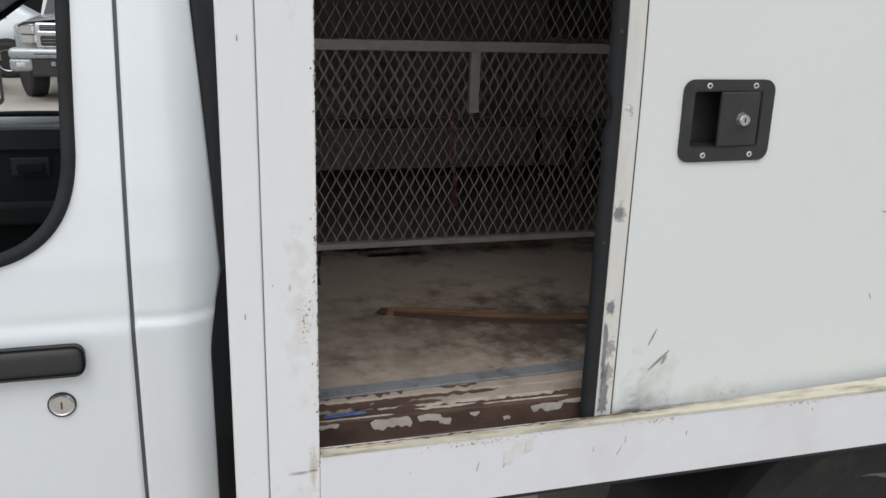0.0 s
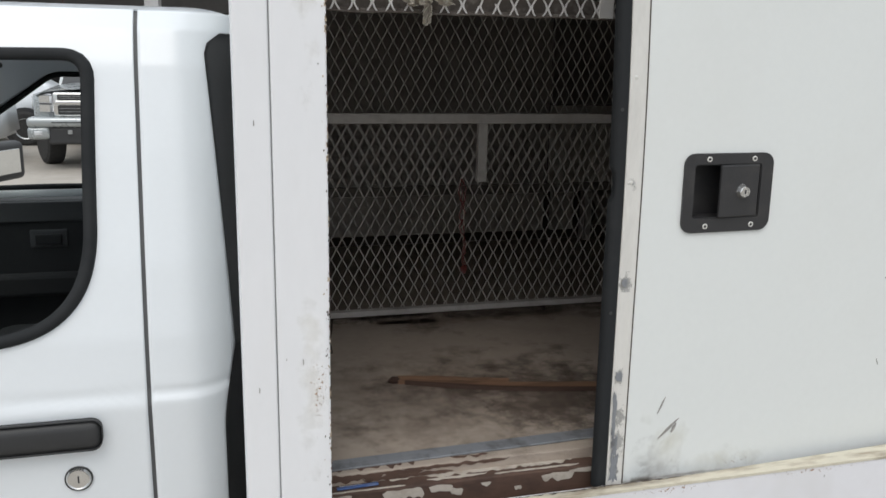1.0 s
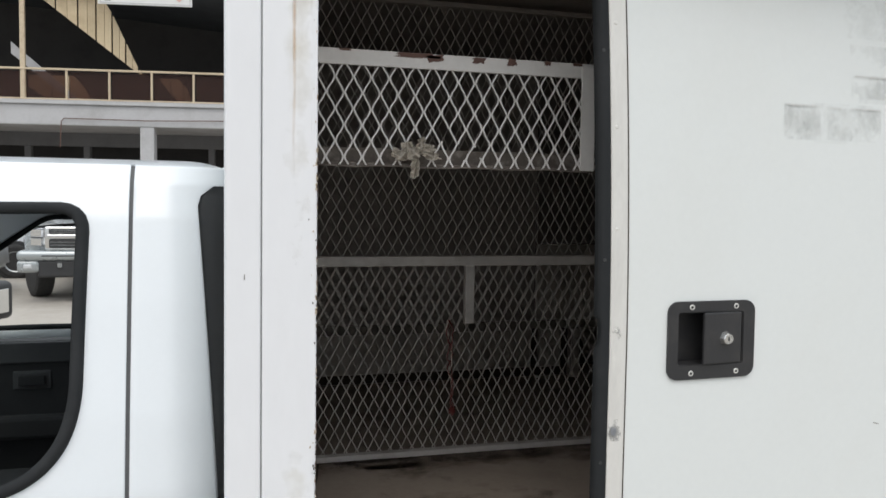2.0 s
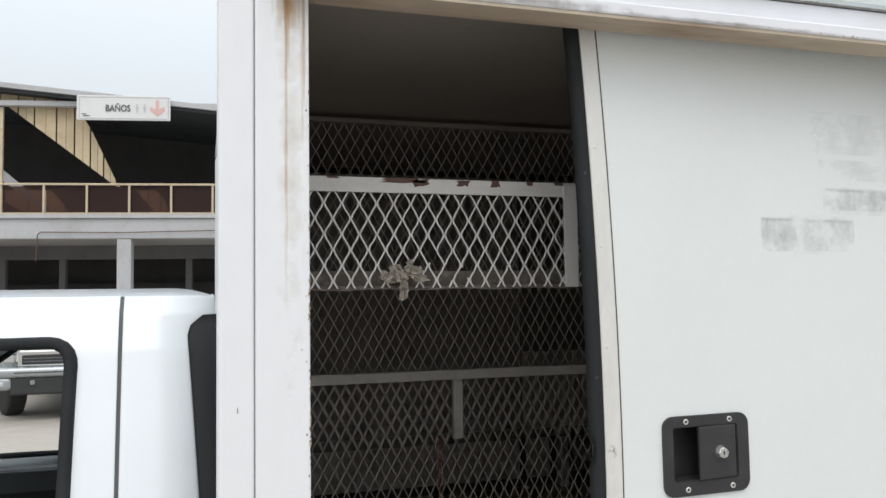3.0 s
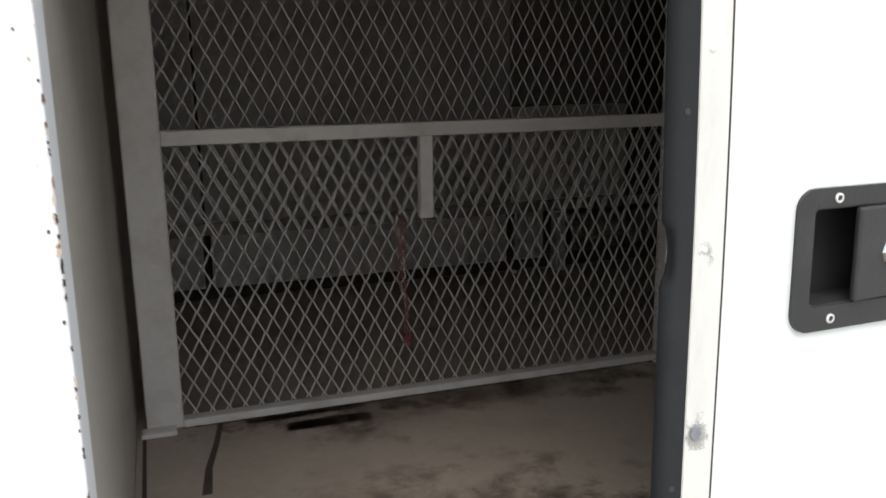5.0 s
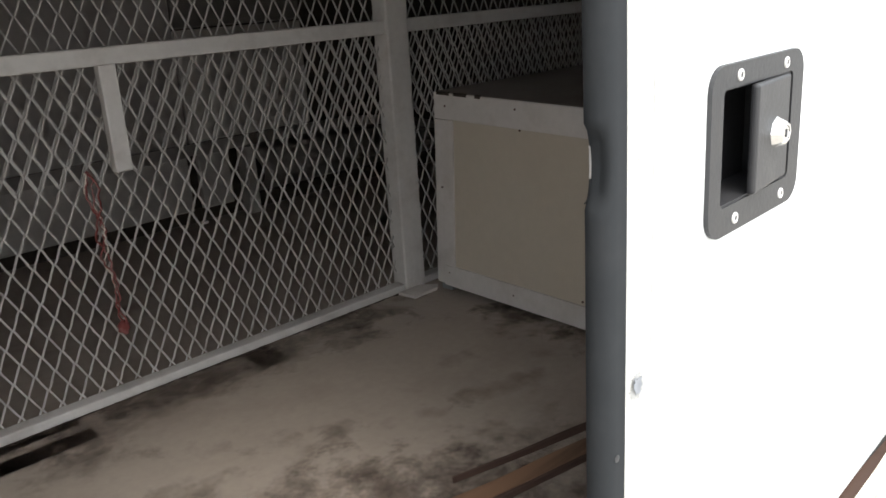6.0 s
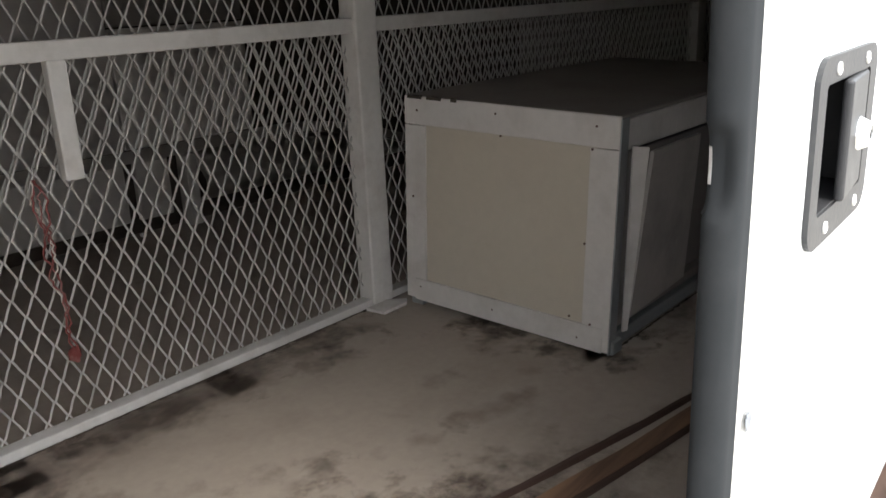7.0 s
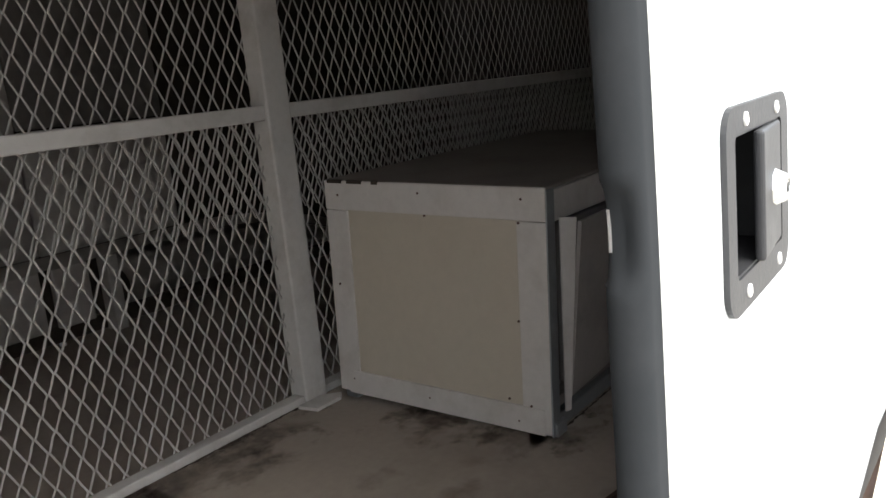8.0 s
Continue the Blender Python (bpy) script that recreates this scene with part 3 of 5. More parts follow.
        return Vector((-0.1330 - 0.0100 * u / 0.3, -0.0015, z))
    return bulb((u - 0.3) / 0.7 * math.pi * 0.95, z)


bm = grid(seal_sheet, 24, 240)
bmesh.ops.recalc_face_normals(bm, faces=bm.faces[:])
part("rubber_seal", bm, RUBBER, door, "dark grey rubber edge seal with a half-moon notch", smooth=True)


def notch_face(u, v):
    """A sheet added in the notch, on the inner side of the bulb."""
    return bulb((0.76 + 0.17 * u) * math.pi, 1.342 + 0.034 * v, 0.0004)


# white and black inserts put the notch's bright and dark crescents into colour
for lo, hi, paint, words in ((0.43, 1.0, PEEL, "white insert standing in for the lit edge of the notch"), (0.0, 0.425, BLACK, "black insert standing in for the dark lower edge of the notch")):
    bm = grid(lambda u, v: notch_face(u, lo + (hi - lo) * v), 8, 14)
    bmesh.ops.solidify(bm, geom=bm.faces[:], thickness=-0.0006)
    part("notch_liner", bm, paint, door, words, smooth=True)
for z in (0.934, 1.079, 1.224, 1.369, 1.515, 1.66, 1.805):
    m = Matrix.Translation((-0.1235, -0.003, z)) @ Matrix.Rotation(radians(90), 4, "X")
    part("rivet", lathe([(0.0031, -0.001), (0.0029, 0.0004), (0.0020, 0.0009), (0.0008, 0.0010)], m, 12), STEEL if z < 1.3 else ALU, door)
for z in (1.177, 1.471, 1.766):
    m = Matrix.Translation((-0.1420, -0.0012, z)) @ Matrix.Rotation(radians(90), 4, "X")
    part("seal_screw", lathe([(0.0028, -0.001), (0.0026, 0.0008), (0.001, 0.001)], m, 10), BLACK, door)

latch = part("latch_flange", ring_plate(rounded(-0.039, 0.109, 1.2915, 1.4085, 0.017, -0.0035, 6), rounded(HX0, HX1, HZ0, HZ1, 0.005, -0.0035, 6), (0, 0.0034, 0)),
             LATCH, door, "black powder-coated recessed paddle latch")
bm = ring_plate(rounded(HX0, HX1, HZ0, HZ1, 0.005, -0.002, 4), rounded(HX0 + 0.0015, HX1 - 0.0015, HZ0 + 0.0015, HZ1 - 0.0015, 0.004, -0.002, 4), (0, 0.034, 0))
part("cup_rim", bm, LATCH, latch)
part("cup_floor", blk((HX0, 0.030, HZ0), (HX1, 0.033, HZ1)), LATCH, latch)
swing = Matrix.Translation((0.090, -0.003, 0)) @ Matrix.Rotation(radians(4.5), 4, "Z") @ Matrix.Translation((-0.090, 0.003, 0))
part("paddle", blk((0.0185, -0.0035, HZ0 + 0.0015), (HX1 - 0.003, 0.003, HZ1 - 0.0015), 0.0025, swing, 3), LATCH, latch)
part("paddle_hinge", blk((0.080, 0.003, HZ0 + 0.003), (HX1 - 0.002, 0.029, HZ1 - 0.003)), LATCH, latch)
lock_m = Matrix.Translation((0.0575, -0.0045, 1.352)) @ Matrix.Rotation(radians(90), 4, "X")
part("lock_collar", lathe([(0.0115, -0.002), (0.0115, 0.002), (0.0085, 0.0085), (0.0075, 0.0098), (0.0058, 0.0098), (0.0058, 0.0082), (0.001, 0.0082)], lock_m, 8), CHROME, latch, "chrome lock cylinder")
part("lock_core", lathe([(0.0052, 0.007), (0.0052, 0.0092), (0.001, 0.0092)], lock_m, 16), CHROME, latch)
part("key_slot", blk((0.0563, -0.0142, 1.3490), (0.0587, -0.0136, 1.3550), 0.0002), BLACK, latch)
for x, z in ((0.0, 1.4), (0.0755, 1.4), (0.0005, 1.301), (0.078, 1.301)):
    m = Matrix.Translation((x, -0.0035, z)) @ Matrix.Rotation(radians(90), 4, "X")
    part("screw", lathe([(0.0042, -0.0005), (0.0040, 0.0011), (0.0027, 0.0016), (0.0024, 0.0004), (0.0003, 0.0004)], m, 14), ALU, latch)
    part("screw_socket", lathe([(0.0021, 0.0004), (0.0021, 0.0009), (0.0003, 0.0009)], m, 8), BLACK, latch)

# ================= partition of expanded metal =================
CY = 0.822   # front of the frame
cage = thing("mesh_partition", "white painted steel partition of expanded metal mesh", "mesh partition", (0.4, 0.83, FLOOR_Z))
part("post", blk((-0.5535, CY, FLOOR_Z), (-0.496, CY + 0.03, CEIL_Z), 0.003), CAGE, cage)
part("post", blk((0.401, CY - 0.006, FLOOR_Z), (0.449, CY + 0.03, CEIL_Z), 0.003), CAGE, cage)
part("post", blk((1.70, CY, FLOOR_Z), (1.75, CY + 0.03, CEIL_Z), 0.003), CAGE, cage)
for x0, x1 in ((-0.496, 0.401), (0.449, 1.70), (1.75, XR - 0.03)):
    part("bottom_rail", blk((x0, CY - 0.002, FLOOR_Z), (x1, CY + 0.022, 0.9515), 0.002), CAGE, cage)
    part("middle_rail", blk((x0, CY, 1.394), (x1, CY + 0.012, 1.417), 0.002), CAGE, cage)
    # the top angle's duller grey holds the shade under the ceiling
    part("top_rail", blk((x0, CY, 2.001), (x1, CY + 0.02, 2.012), 0.002), FAR_UP, cage, "top angle, its grey dimmed to hold the shade under the ceiling")
part("stub", blk((-0.087, CY - 0.003, 1.255), (-0.0635, CY + 0.012, 1.395), 0.002), CAGE, cage)
expanded("lower_mesh", cage, MESH, -0.496, XR - 0.03, 0.958 - 0.0475 / 2, 1.40, CY + 0.020, steps=4, seed=3, sag=lambda x: 0.9505)
expanded("upper_mesh", cage, MESH, -0.5201, XR - 0.03, 1.2231, 2.022, CY + 0.031, wide=0.0023, seed=4, sag=lambda x: 1.238 + 0.010 * math.sin(x * 5.0 + 1.2))
part("foot_plate", blk((-0.562, CY - 0.028, FLOOR_Z), (-0.508, CY - 0.001, 0.946), 0.002), CAGE, cage)
part("foot_plate", prism([(0.385, CY - 0.045, FLOOR_Z), (0.44, CY - 0.045, FLOOR_Z), (0.455, CY - 0.032, FLOOR_Z), (0.43, CY - 0.007, FLOOR_Z), (0.38, CY - 0.007, FLOOR_Z)], (0, 0, 0.005)), CAGE, cage)

# ================= mesh shelf under the ceiling =================
SY = 0.206
shelf = thing("mesh_shelf", "white mesh-fronted shelf with paint peeling off its top rail", "shelf", (-0.3, 0.5, 1.61))
part("top_rail", blk((-0.5695, SY, 1.757), (-0.0635, SY + 0.004, 1.781), 0.001), PEEL, shelf, "white rail with red-brown primer showing")
part("stile", blk((-0.089, SY - 0.0035, 1.604), (-0.0635, SY - 0.0003, 1.776), 0.001), PEEL, shelf)
expanded("front_mesh", shelf, MESH_WHITE, -0.5889, -0.042, 1.5925, 1.762, SY + 0.005, pitch=0.0281, rise=0.0490, wide=0.0028, thick=0.002, curve=0.30, steps=6, seed=8,
         sag=lambda x: 1.6045,
         gaps=((-1.0, -0.5695, 1.0, 2.0), (-0.328, -0.316, 1.646, 1.664), (-0.300, -0.288, 1.616, 1.640), (-0.272, -0.262, 1.618, 1.636), (-0.206, -0.196, 1.735, 1.745)))
part("floor_lip", blk((-0.5695, SY + 0.030, 1.6095), (-0.042, SY + 0.033, 1.633), 0.001), SHELF_GRIME, shelf, "grimy brown shelf floor lip")
part("bottom_lip", blk((-0.5695, SY + 0.008, 1.604), (-0.042, SY + 0.026, 1.609), 0.001), SHELF_GRIME, shelf)
part("bottom_wire", tube([(-0.5695 + 0.0352 * k, SY + 0.003, 1.6035 + 0.0012 * math.sin(k * 1.7)) for k in range(16)], 0.0014, 6), SHELF_GRIME, shelf)
part("side_bracket", blk((-0.5695, SY + 0.007, 1.604), (-0.549, SY + 0.20, 1.63), 0.001), CAGE, shelf)
rng = random.Random(12)
for x, w, h in ((-0.485, 0.022, 0.004), (-0.372, 0.085, 0.009), (-0.342, 0.032, 0.015), (-0.268, 0.028, 0.012), (-0.212, 0.020, 0.012), (-0.150, 0.016, 0.008), (-0.095, 0.020, 0.006)):
    part("primer_patch", ragged(x - w / 2, x + w / 2, 1.7815 - h, 1.7820, SY - 0.0003, int(x * 1000), 0.0006, 18, 0.45), PRIMER, shelf)

# crumpled paper stuck in the shelf's mesh: several creased leaves
paper = thing("crumpled_paper", "crumpled cream paper stuck in the shelf mesh", "paper", (-0.375, SY - 0.006, 1.62))
for x, z, w, h, tiltd, k in ((-0.398, 1.622, 0.030, 0.018, 20, 1), (-0.384, 1.633, 0.018, 0.024, -35, 2), (-0.356, 1.632, 0.032, 0.016, -14, 3), (-0.350, 1.622, 0.030, 0.014, 14, 4),
                             (-0.3745, 1.600, 0.012, 0.034, 6, 5), (-0.378, 1.622, 0.022, 0.020, 48, 6), (-0.366, 1.640, 0.012, 0.024, 22, 7)):
    m = Matrix.Translation((x, SY - 0.005 - 0.001 * k, z)) @ Matrix.Rotation(radians(tiltd), 4, "Y") @ Matrix.Rotation(radians(18 * math.sin(k * 2.0)), 4, "Z")

    def leaf(u, v, m=m, w=w, h=h, k=k):
        crease = 0.009 * noise.noise(Vector((u * 3.6, v * 3.4, k * 3.3))) + 0.006 * abs(((u * 2.5 + k * 0.37) % 1) - 0.5)
        torn = 1 + 0.40 * noise.noise(Vector((u * 4.5, k, v * 4.5)))
        return m @ Vector(((u - 0.5) * w * torn, -crease, (v - 0.5) * h * torn * (0.5 + 1.9 * u * (1 - u))))
    bm = grid(leaf, 10, 8)
    bmesh.ops.solidify(bm, geom=bm.faces[:], thickness=0.0006)
    part("leaf", bm, RAG, paper)

# red cord hanging on the partition
cord = thing("red_cord", "faded red twisted cord hanging on the mesh partition", "cord", (-0.12, CY - 0.004, 1.25))
rng = random.Random(5)
for strand in range(4):
    pts, drift = [], 0.0
    for k in range(44):
        f = k / 43 * (1.0, 0.93, 0.72, 0.45)[strand]
        drift = 0.82 * drift + rng.uniform(-0.0028, 0.0028)
        swing = 0.0045 * math.sin(f * (13, 17, 11, 23)[strand] + strand * 2.1)
        pts.append((-0.128 + 0.012 * f + swing + drift, CY - 0.007 + 0.003 * math.cos(f * 15 + strand * 1.7), 1.265 - 0.225 * f))
    part("strand", tube(pts, (0.0013, 0.0012, 0.0010, 0.0009)[strand], 6), RAG if strand == 2 else RED, cord, "frayed whitish strand" if strand == 2 else "")
part("knot", crumple((-0.117, CY - 0.006, 1.045), 0.008, 4.0, (1, 0.7, 1.2), 0.4), RED, cord, smooth=True)

# ================= crate on the floor =================
crate = thing("crate", "off-white framed crate with cream panels and a grey top", "crate", (0.8, 0.6, FLOOR_Z))
cx0, cx1, cy0, cy1, cz0, cz1 = 0.456, 1.15, 0.392, 0.782, 0.942, 1.284
part("body", blk((cx0 + 0.008, cy0 + 0.022, cz0 + 0.004), (cx1, cy1 - 0.004, cz1 - 0.006), 0.002), CRATE_TOP, crate, "dark grey crate carcass")
part("top", blk((cx0 + 0.002, cy0 + 0.002, cz1 - 0.005), (cx1, cy1, cz1 + 0.001), 0.002), CRATE_TOP, crate, "grey-brown crate top")
part("end_panel", blk((cx0 + 0.004, cy0 + 0.03, cz0 + 0.03), (cx0 + 0.0078, cy1 - 0.03, cz1 - 0.03)), CREAM, crate, "cream plywood end panel")
part("frame_rail", blk((cx0, cy0 + 0.002, cz1 - 0.045), (cx0 + 0.005, cy1, cz1), 0.0015), CRATE_FRAME, crate)
part("frame_rail", blk((cx0 - 0.001, cy0 + 0.012, cz0 - 0.002), (cx0 + 0.0045, cy1 - 0.02, cz0 + 0.036), 0.0015), CRATE_FRAME, crate)
part("frame_stile", blk((cx0 + 0.0005, cy0 + 0.002, cz0), (cx0 + 0.0055, cy0 + 0.047, cz1 - 0.046), 0.0015), CRATE_FRAME, crate)
part("frame_stile", blk((cx0 + 0.0005, cy1 - 0.043, cz0), (cx0 + 0.0055, cy1, cz1 - 0.046), 0.0015), CRATE_FRAME, crate)
part("corner_angle", blk((cx0 + 0.001, cy0, cz0 - 0.003), (cx0 + 0.022, cy0 + 0.003, cz1 - 0.003), 0.001), GALV, crate)
part("side_rail", blk((cx0 + 0.022, cy0 + 0.004, cz1 - 0.050), (cx1, cy0 + 0.022, cz1 - 0.006), 0.002), CRATE_FRAME, crate)
part("side_rail", blk((cx0 + 0.022, cy0 + 0.004, cz0), (cx1, cy0 + 0.022, cz0 + 0.022), 0.002), GALV, crate)
part("side_rail", blk((cx0 + 0.022, cy0 + 0.002, cz0 + 0.034), (cx1, cy0 + 0.022, cz0 + 0.05), 0.002), CRATE_TOP, crate)
part("side_panel", blk((cx0 + 0.06, cy0 + 0.010, cz0 + 0.056), (cx1 - 0.03, cy0 + 0.0215, cz1 - 0.056), 0.002), INNER_DARK, crate, "grey side panel")
part("loose_board", prism([(0.487, cy0 - 0.002, 1.240), (0.505, cy0 - 0.018, 1.237), (0.499, cy0 - 0.006, 0.966), (0.490, cy0 - 0.002, 0.966)], (0.003, 0.003, 0)), CRATE_FRAME, crate, "loose off-white edge board")
part("ajar_panel", prism([(0.516, cy0 - 0.020, 1.230), (0.70, cy0 - 0.008, 1.226), (0.70, cy0 + 0.000, 0.99), (0.503, cy0 - 0.006, 0.985)], (0.0, 0.006, 0)), AJAR, crate, "grey side panel standing ajar")
for x in (cx0 + 0.01, cx1 - 0.03):
    for y in (cy0 - 0.004, cy1 - 0.03):
        part("foot_bracket", blk((x - 0.012, y, FLOOR_Z), (x + 0.016, y + 0.026, cz0 + (0.016 if y < 0.5 else 0.030)), 0.002), GALV, crate)
for y, z in ((0.43, 1.268), (0.60, 1.270), (0.755, 1.262), (0.435, 1.236), (0.59, 1.238), (0.44, 1.10), (0.765, 1.12), (0.425, 0.980), (0.445, 0.955), (0.60, 0.960), (0.75, 0.965), (0.46, 0.985)):
    m = Matrix.Translation((cx0 - 0.0005, y, z)) @ Matrix.Rotation(radians(-90), 4, "Y")
    part("nail", lathe([(0.0019, -0.001), (0.0017, 0.0005), (0.0006, 0.0009)], m, 8), PRIMER, crate)
for y, w in ((0.76, 0.03), (0.72, 0.03), (0.68, 0.012)):
    part("chip", blk((cx0 - 0.0007, y - w / 2, cz1 - 0.004), (cx0 + 0.003, y + w / 2, cz1 + 0.0014), 0.0003), DIRT_AND_SHADE, crate)

# the crate's foot stands slightly further forward than its top, and its far side is propped up a little
shear = Matrix.Identity(4)
shear[0][2] = 0.025
prop = Matrix.Translation((0, cy0 - 0.6, cz0 - FLOOR_Z)) @ Matrix.Rotation(radians(1.6), 4, "X") @ Matrix.Translation((0, 0.6 - cy0, FLOOR_Z - cz0))
for piece in crate.children:
    if not piece.name.startswith("foot_bracket"):
        piece.data.transform(prop @ Matrix.Translation((0, 0, cz1 - FLOOR_Z)) @ shear @ Matrix.Translation((0, 0, FLOOR_Z - cz1)))

# wooden lath on the floor: one splintered board and a loose splinter beside it
def lath(a, b, width, thick, bend, steps=40):
    bm = bmesh.new()
    a, b = Vector((*a, 0)), Vector((*b, 0))
    d = (b - a).normalized()
    s = Vector((-d.y, d.x, 0))
    rows = []
    for k in range(steps + 1):
        f = k / steps
        w = width(f) * (1 + 0.18 * noise.noise(Vector((f * 9, width(0) * 300, 0))))
        c = a.lerp(b, f) + s * (0.002 * math.sin(f * 6) - bend * f * (1 - f) ** 2 / 0.148)
        z = FLOOR_Z + 0.0008
        t = thick * (0.8 + 0.2 * noise.noise(Vector((f * 7, 3, 1))))
        rows.append([bm.verts.new((*(c + s * w).xy, z)), bm.verts.new((*(c + s * w * 0.75).xy, z + t)), bm.verts.new((*(c - s * w * 0.85).xy, z + t * 0.9)), bm.verts.new((*(c - s * w).xy, z))])
    for p, q in zip(rows, rows[1:]):
        for i in range(4):
            bm.faces.new((p[i], p[(i + 1) % 4], q[(i + 1) % 4], q[i]))
    bm.faces.new(rows[0])
    bm.faces.new(rows[-1])
    return bm


wood = thing("wooden_lath", "long splintered brown wooden lath lying on the floor", "lath", (0.1, 0.27, FLOOR_Z))
part("board", lath((-0.373, 0.393), (0.60, 0.180), lambda f: 0.0085 + 0.006 * min(f * 3, 1), 0.008, 0.030), WOOD, wood)
part("splinter", lath((-0.362, 0.3800), (0.55, 0.172), lambda f: 0.0022 + 0.003 * math.exp(-((f - 0.15) / 0.14) ** 2), 0.009, 0.034), DARKWOOD, wood, "dark loose splinter")
part("splinter", lath((-0.371, 0.4020), (-0.165, 0.348), lambda f: 0.0062 * (1 - f) ** 0.6 + 0.0008, 0.0095, 0.0), WOOD, wood, "split-off orange-brown end")
part("splinter", lath((0.02, 0.322), (0.46, 0.232), lambda f: 0.0022 * math.sin(math.pi * min(max(f, 0.02), 0.98)) + 0.0008, 0.010, 0.006), DARKWOOD, wood)
part("charred_end", crumple((-0.378, 0.3955, FLOOR_Z + 0.004), 0.012, 2.0, (1.0, 0.9, 0.45), 0.4), DARKWOOD, wood, "dark frayed end", smooth=True)

# blue plastic strip on the ledge
single("plastic_strip", blk((-0.540, 0.038, 0.9222), (-0.478, 0.045, 0.9250), 0.001, Matrix.Translation((-0.54, 0.04, 0)) @ Matrix.Rotation(radians(3), 4, "Z") @ Matrix.Translation((0.54, -0.04, 0))),
       BLUE, "small blue plastic strip lying on the brown ledge", "plastic strip")

# ================= pickup cab =================
cab = thing("pickup_cab", "glossy white pickup truck cab with black window rubber", "pickup truck", (-1.4, 0.85, 0.0))
MID = 0.85


def side_y(z):
    """How far in the cab's side stands at a height."""
    rows = ((0.30, 0.16), (0.60, 0.115), (0.90, 0.098), (1.00, 0.094), (1.058, 0.0915), (1.064, 0.0925), (1.069, 0.0965), (1.075, 0.0985), (1.084, 0.0975), (1.15, 0.106), (1.25, 0.128), (1.40, 0.170), (1.52, 0.208), (1.57, 0.232), (1.598, 0.262), (1.614, 0.31), (1.625, 0.38))
    for (z0, y0), (z1, y1) in zip(rows, rows[1:]):
        if z <= z1:
            f = max((z - z0) / (z1 - z0), 0)
            return y0 + (y1 - y0) * f
    return rows[-1][1]


def near(p):
    return Vector((p[0], side_y(p[2]), p[2]))


def far(p):
    return Vector((p[0], 2 * MID - side_y(p[2]), p[2]))


def outline(corners, count=64):
    """Points at even steps along a closed outline of (x, z) corners with radii."""
    pts = []
    n = len(corners)
    for i, (x, z, r) in enumerate(corners):
        p, a, b = Vector((x, z)), Vector(corners[i - 1][:2]), Vector(corners[(i + 1) % n][:2])
        u, v = (a - p).normalized(), (b - p).normalized()
        for k in range(25):
            f = k / 24
            q0, q1 = p + u * r * (1 - f), p + v * r * f
            pts.append(q0.lerp(q1, f) if r else p)
    seg = [(pts[i] - pts[i - 1]).length for i in range(len(pts))]
    total, out, i, acc = sum(seg), [], 0, 0.0
    for k in range(count):
        want = total * k / count
        while acc + seg[(i + 1) % len(pts)] < want and i < len(pts) * 2:
            i += 1
            acc += seg[i % len(pts)]
        a, b = pts[i % len(pts)], pts[(i + 1) % len(pts)]
        out.append(a.lerp(b, (want - acc) / max((b - a).length, 1e-9)))
    return out


def ray_out(inner, lo, hi):
    """For each point of an outline, the point of the surrounding rectangle on the ray from the centre."""
    c = sum(inner, Vector((0, 0))) / len(inner)
    res = []
    for p in inner:
        d = p - c
        ks = [((hi[i] if d[i] > 0 else lo[i]) - c[i]) / d[i] for i in range(2) if abs(d[i]) > 1e-9]
        res.append(c + d * min(ks))
    return res


WIN = [(-0.850, 1.537, 0.035), (-1.12, 1.537, 0.05), (-1.69, 1.20, 0.03), (-1.67, 1.150, 0.03), (-0.853, 1.152, 0.15)]


WIN_FAR = [(-0.850, 1.492, 0.035), (-1.113, 1.492, 0.03), (-1.533, 1.20, 0.03), (-1.51, 1.150, 0.03), (-0.853, 1.152, 0.115)]


def door_skin(place, lift, window=WIN):
    inner = outline(window, 240)
    outer = ray_out(inner, (-1.98, 0.42), (-0.7955, 1.598))
    corner_fix = [Vector((-0.7955, 1.598)), Vector((-0.7955, 0.42)), Vector((-1.98, 0.42)), Vector((-1.98, 1.598))]
    for cpt in corner_fix:
        outer[min(range(len(outer)), key=lambda i: (outer[i] - cpt).length)] = cpt
    bm = bmesh.new()
    shells = []
    for off in (0.0, lift):
        shells.append([[bm.verts.new(place((a.lerp(b, f).x, 0, a.lerp(b, f).y)) + Vector((0, off, 0))) for a, b in zip(inner, outer)] for f in sorted([k / 36 for k in range(37)] + [0.085 + 0.004 * k for k in range(14)])])
    n = len(inner)
    for rings in shells:
        for r0, r1 in zip(rings, rings[1:]):
            for i in range(n):
                bm.faces.new((r0[i], r0[(i + 1) % n], r1[(i + 1) % n], r1[i]))
    for e in (0, -1):
        r0, r1 = shells[0][e], shells[1][e]
        for i in range(n):
            bm.faces.new((r0[i], r0[(i + 1) % n], r1[(i + 1) % n], r1[i]))
    return bm


def rubber_loop(place, radius, shrink, window=WIN):
    c = outline(window, 200)
    mid = sum(c, Vector((0, 0))) / len(c)
    pts = []
    for p in c:
        q = p + (mid - p).normalized() * shrink
        pts.append(place((q.x, 0, q.y)))
    return tube(pts, radius, 8, closed=True)


near_door = part("door", door_skin(near, 0.012), CAB_WHITE, cab, "white pickup door with its window wound down", smooth=True)
part("window_rubber", rubber_loop(near, 0.0092, 0.007), RUBBER, near_door, "dark grey window rubber", smooth=True)
far_door = part("door", door_skin(far, -0.012, WIN_FAR), CAB_WHITE, cab, smooth=True)
part("window_rubber", rubber_loop(far, 0.0092, 0.007, WIN_FAR), RUBBER, far_door, smooth=True)
# door handle: a recess with a black pull, and the lock below
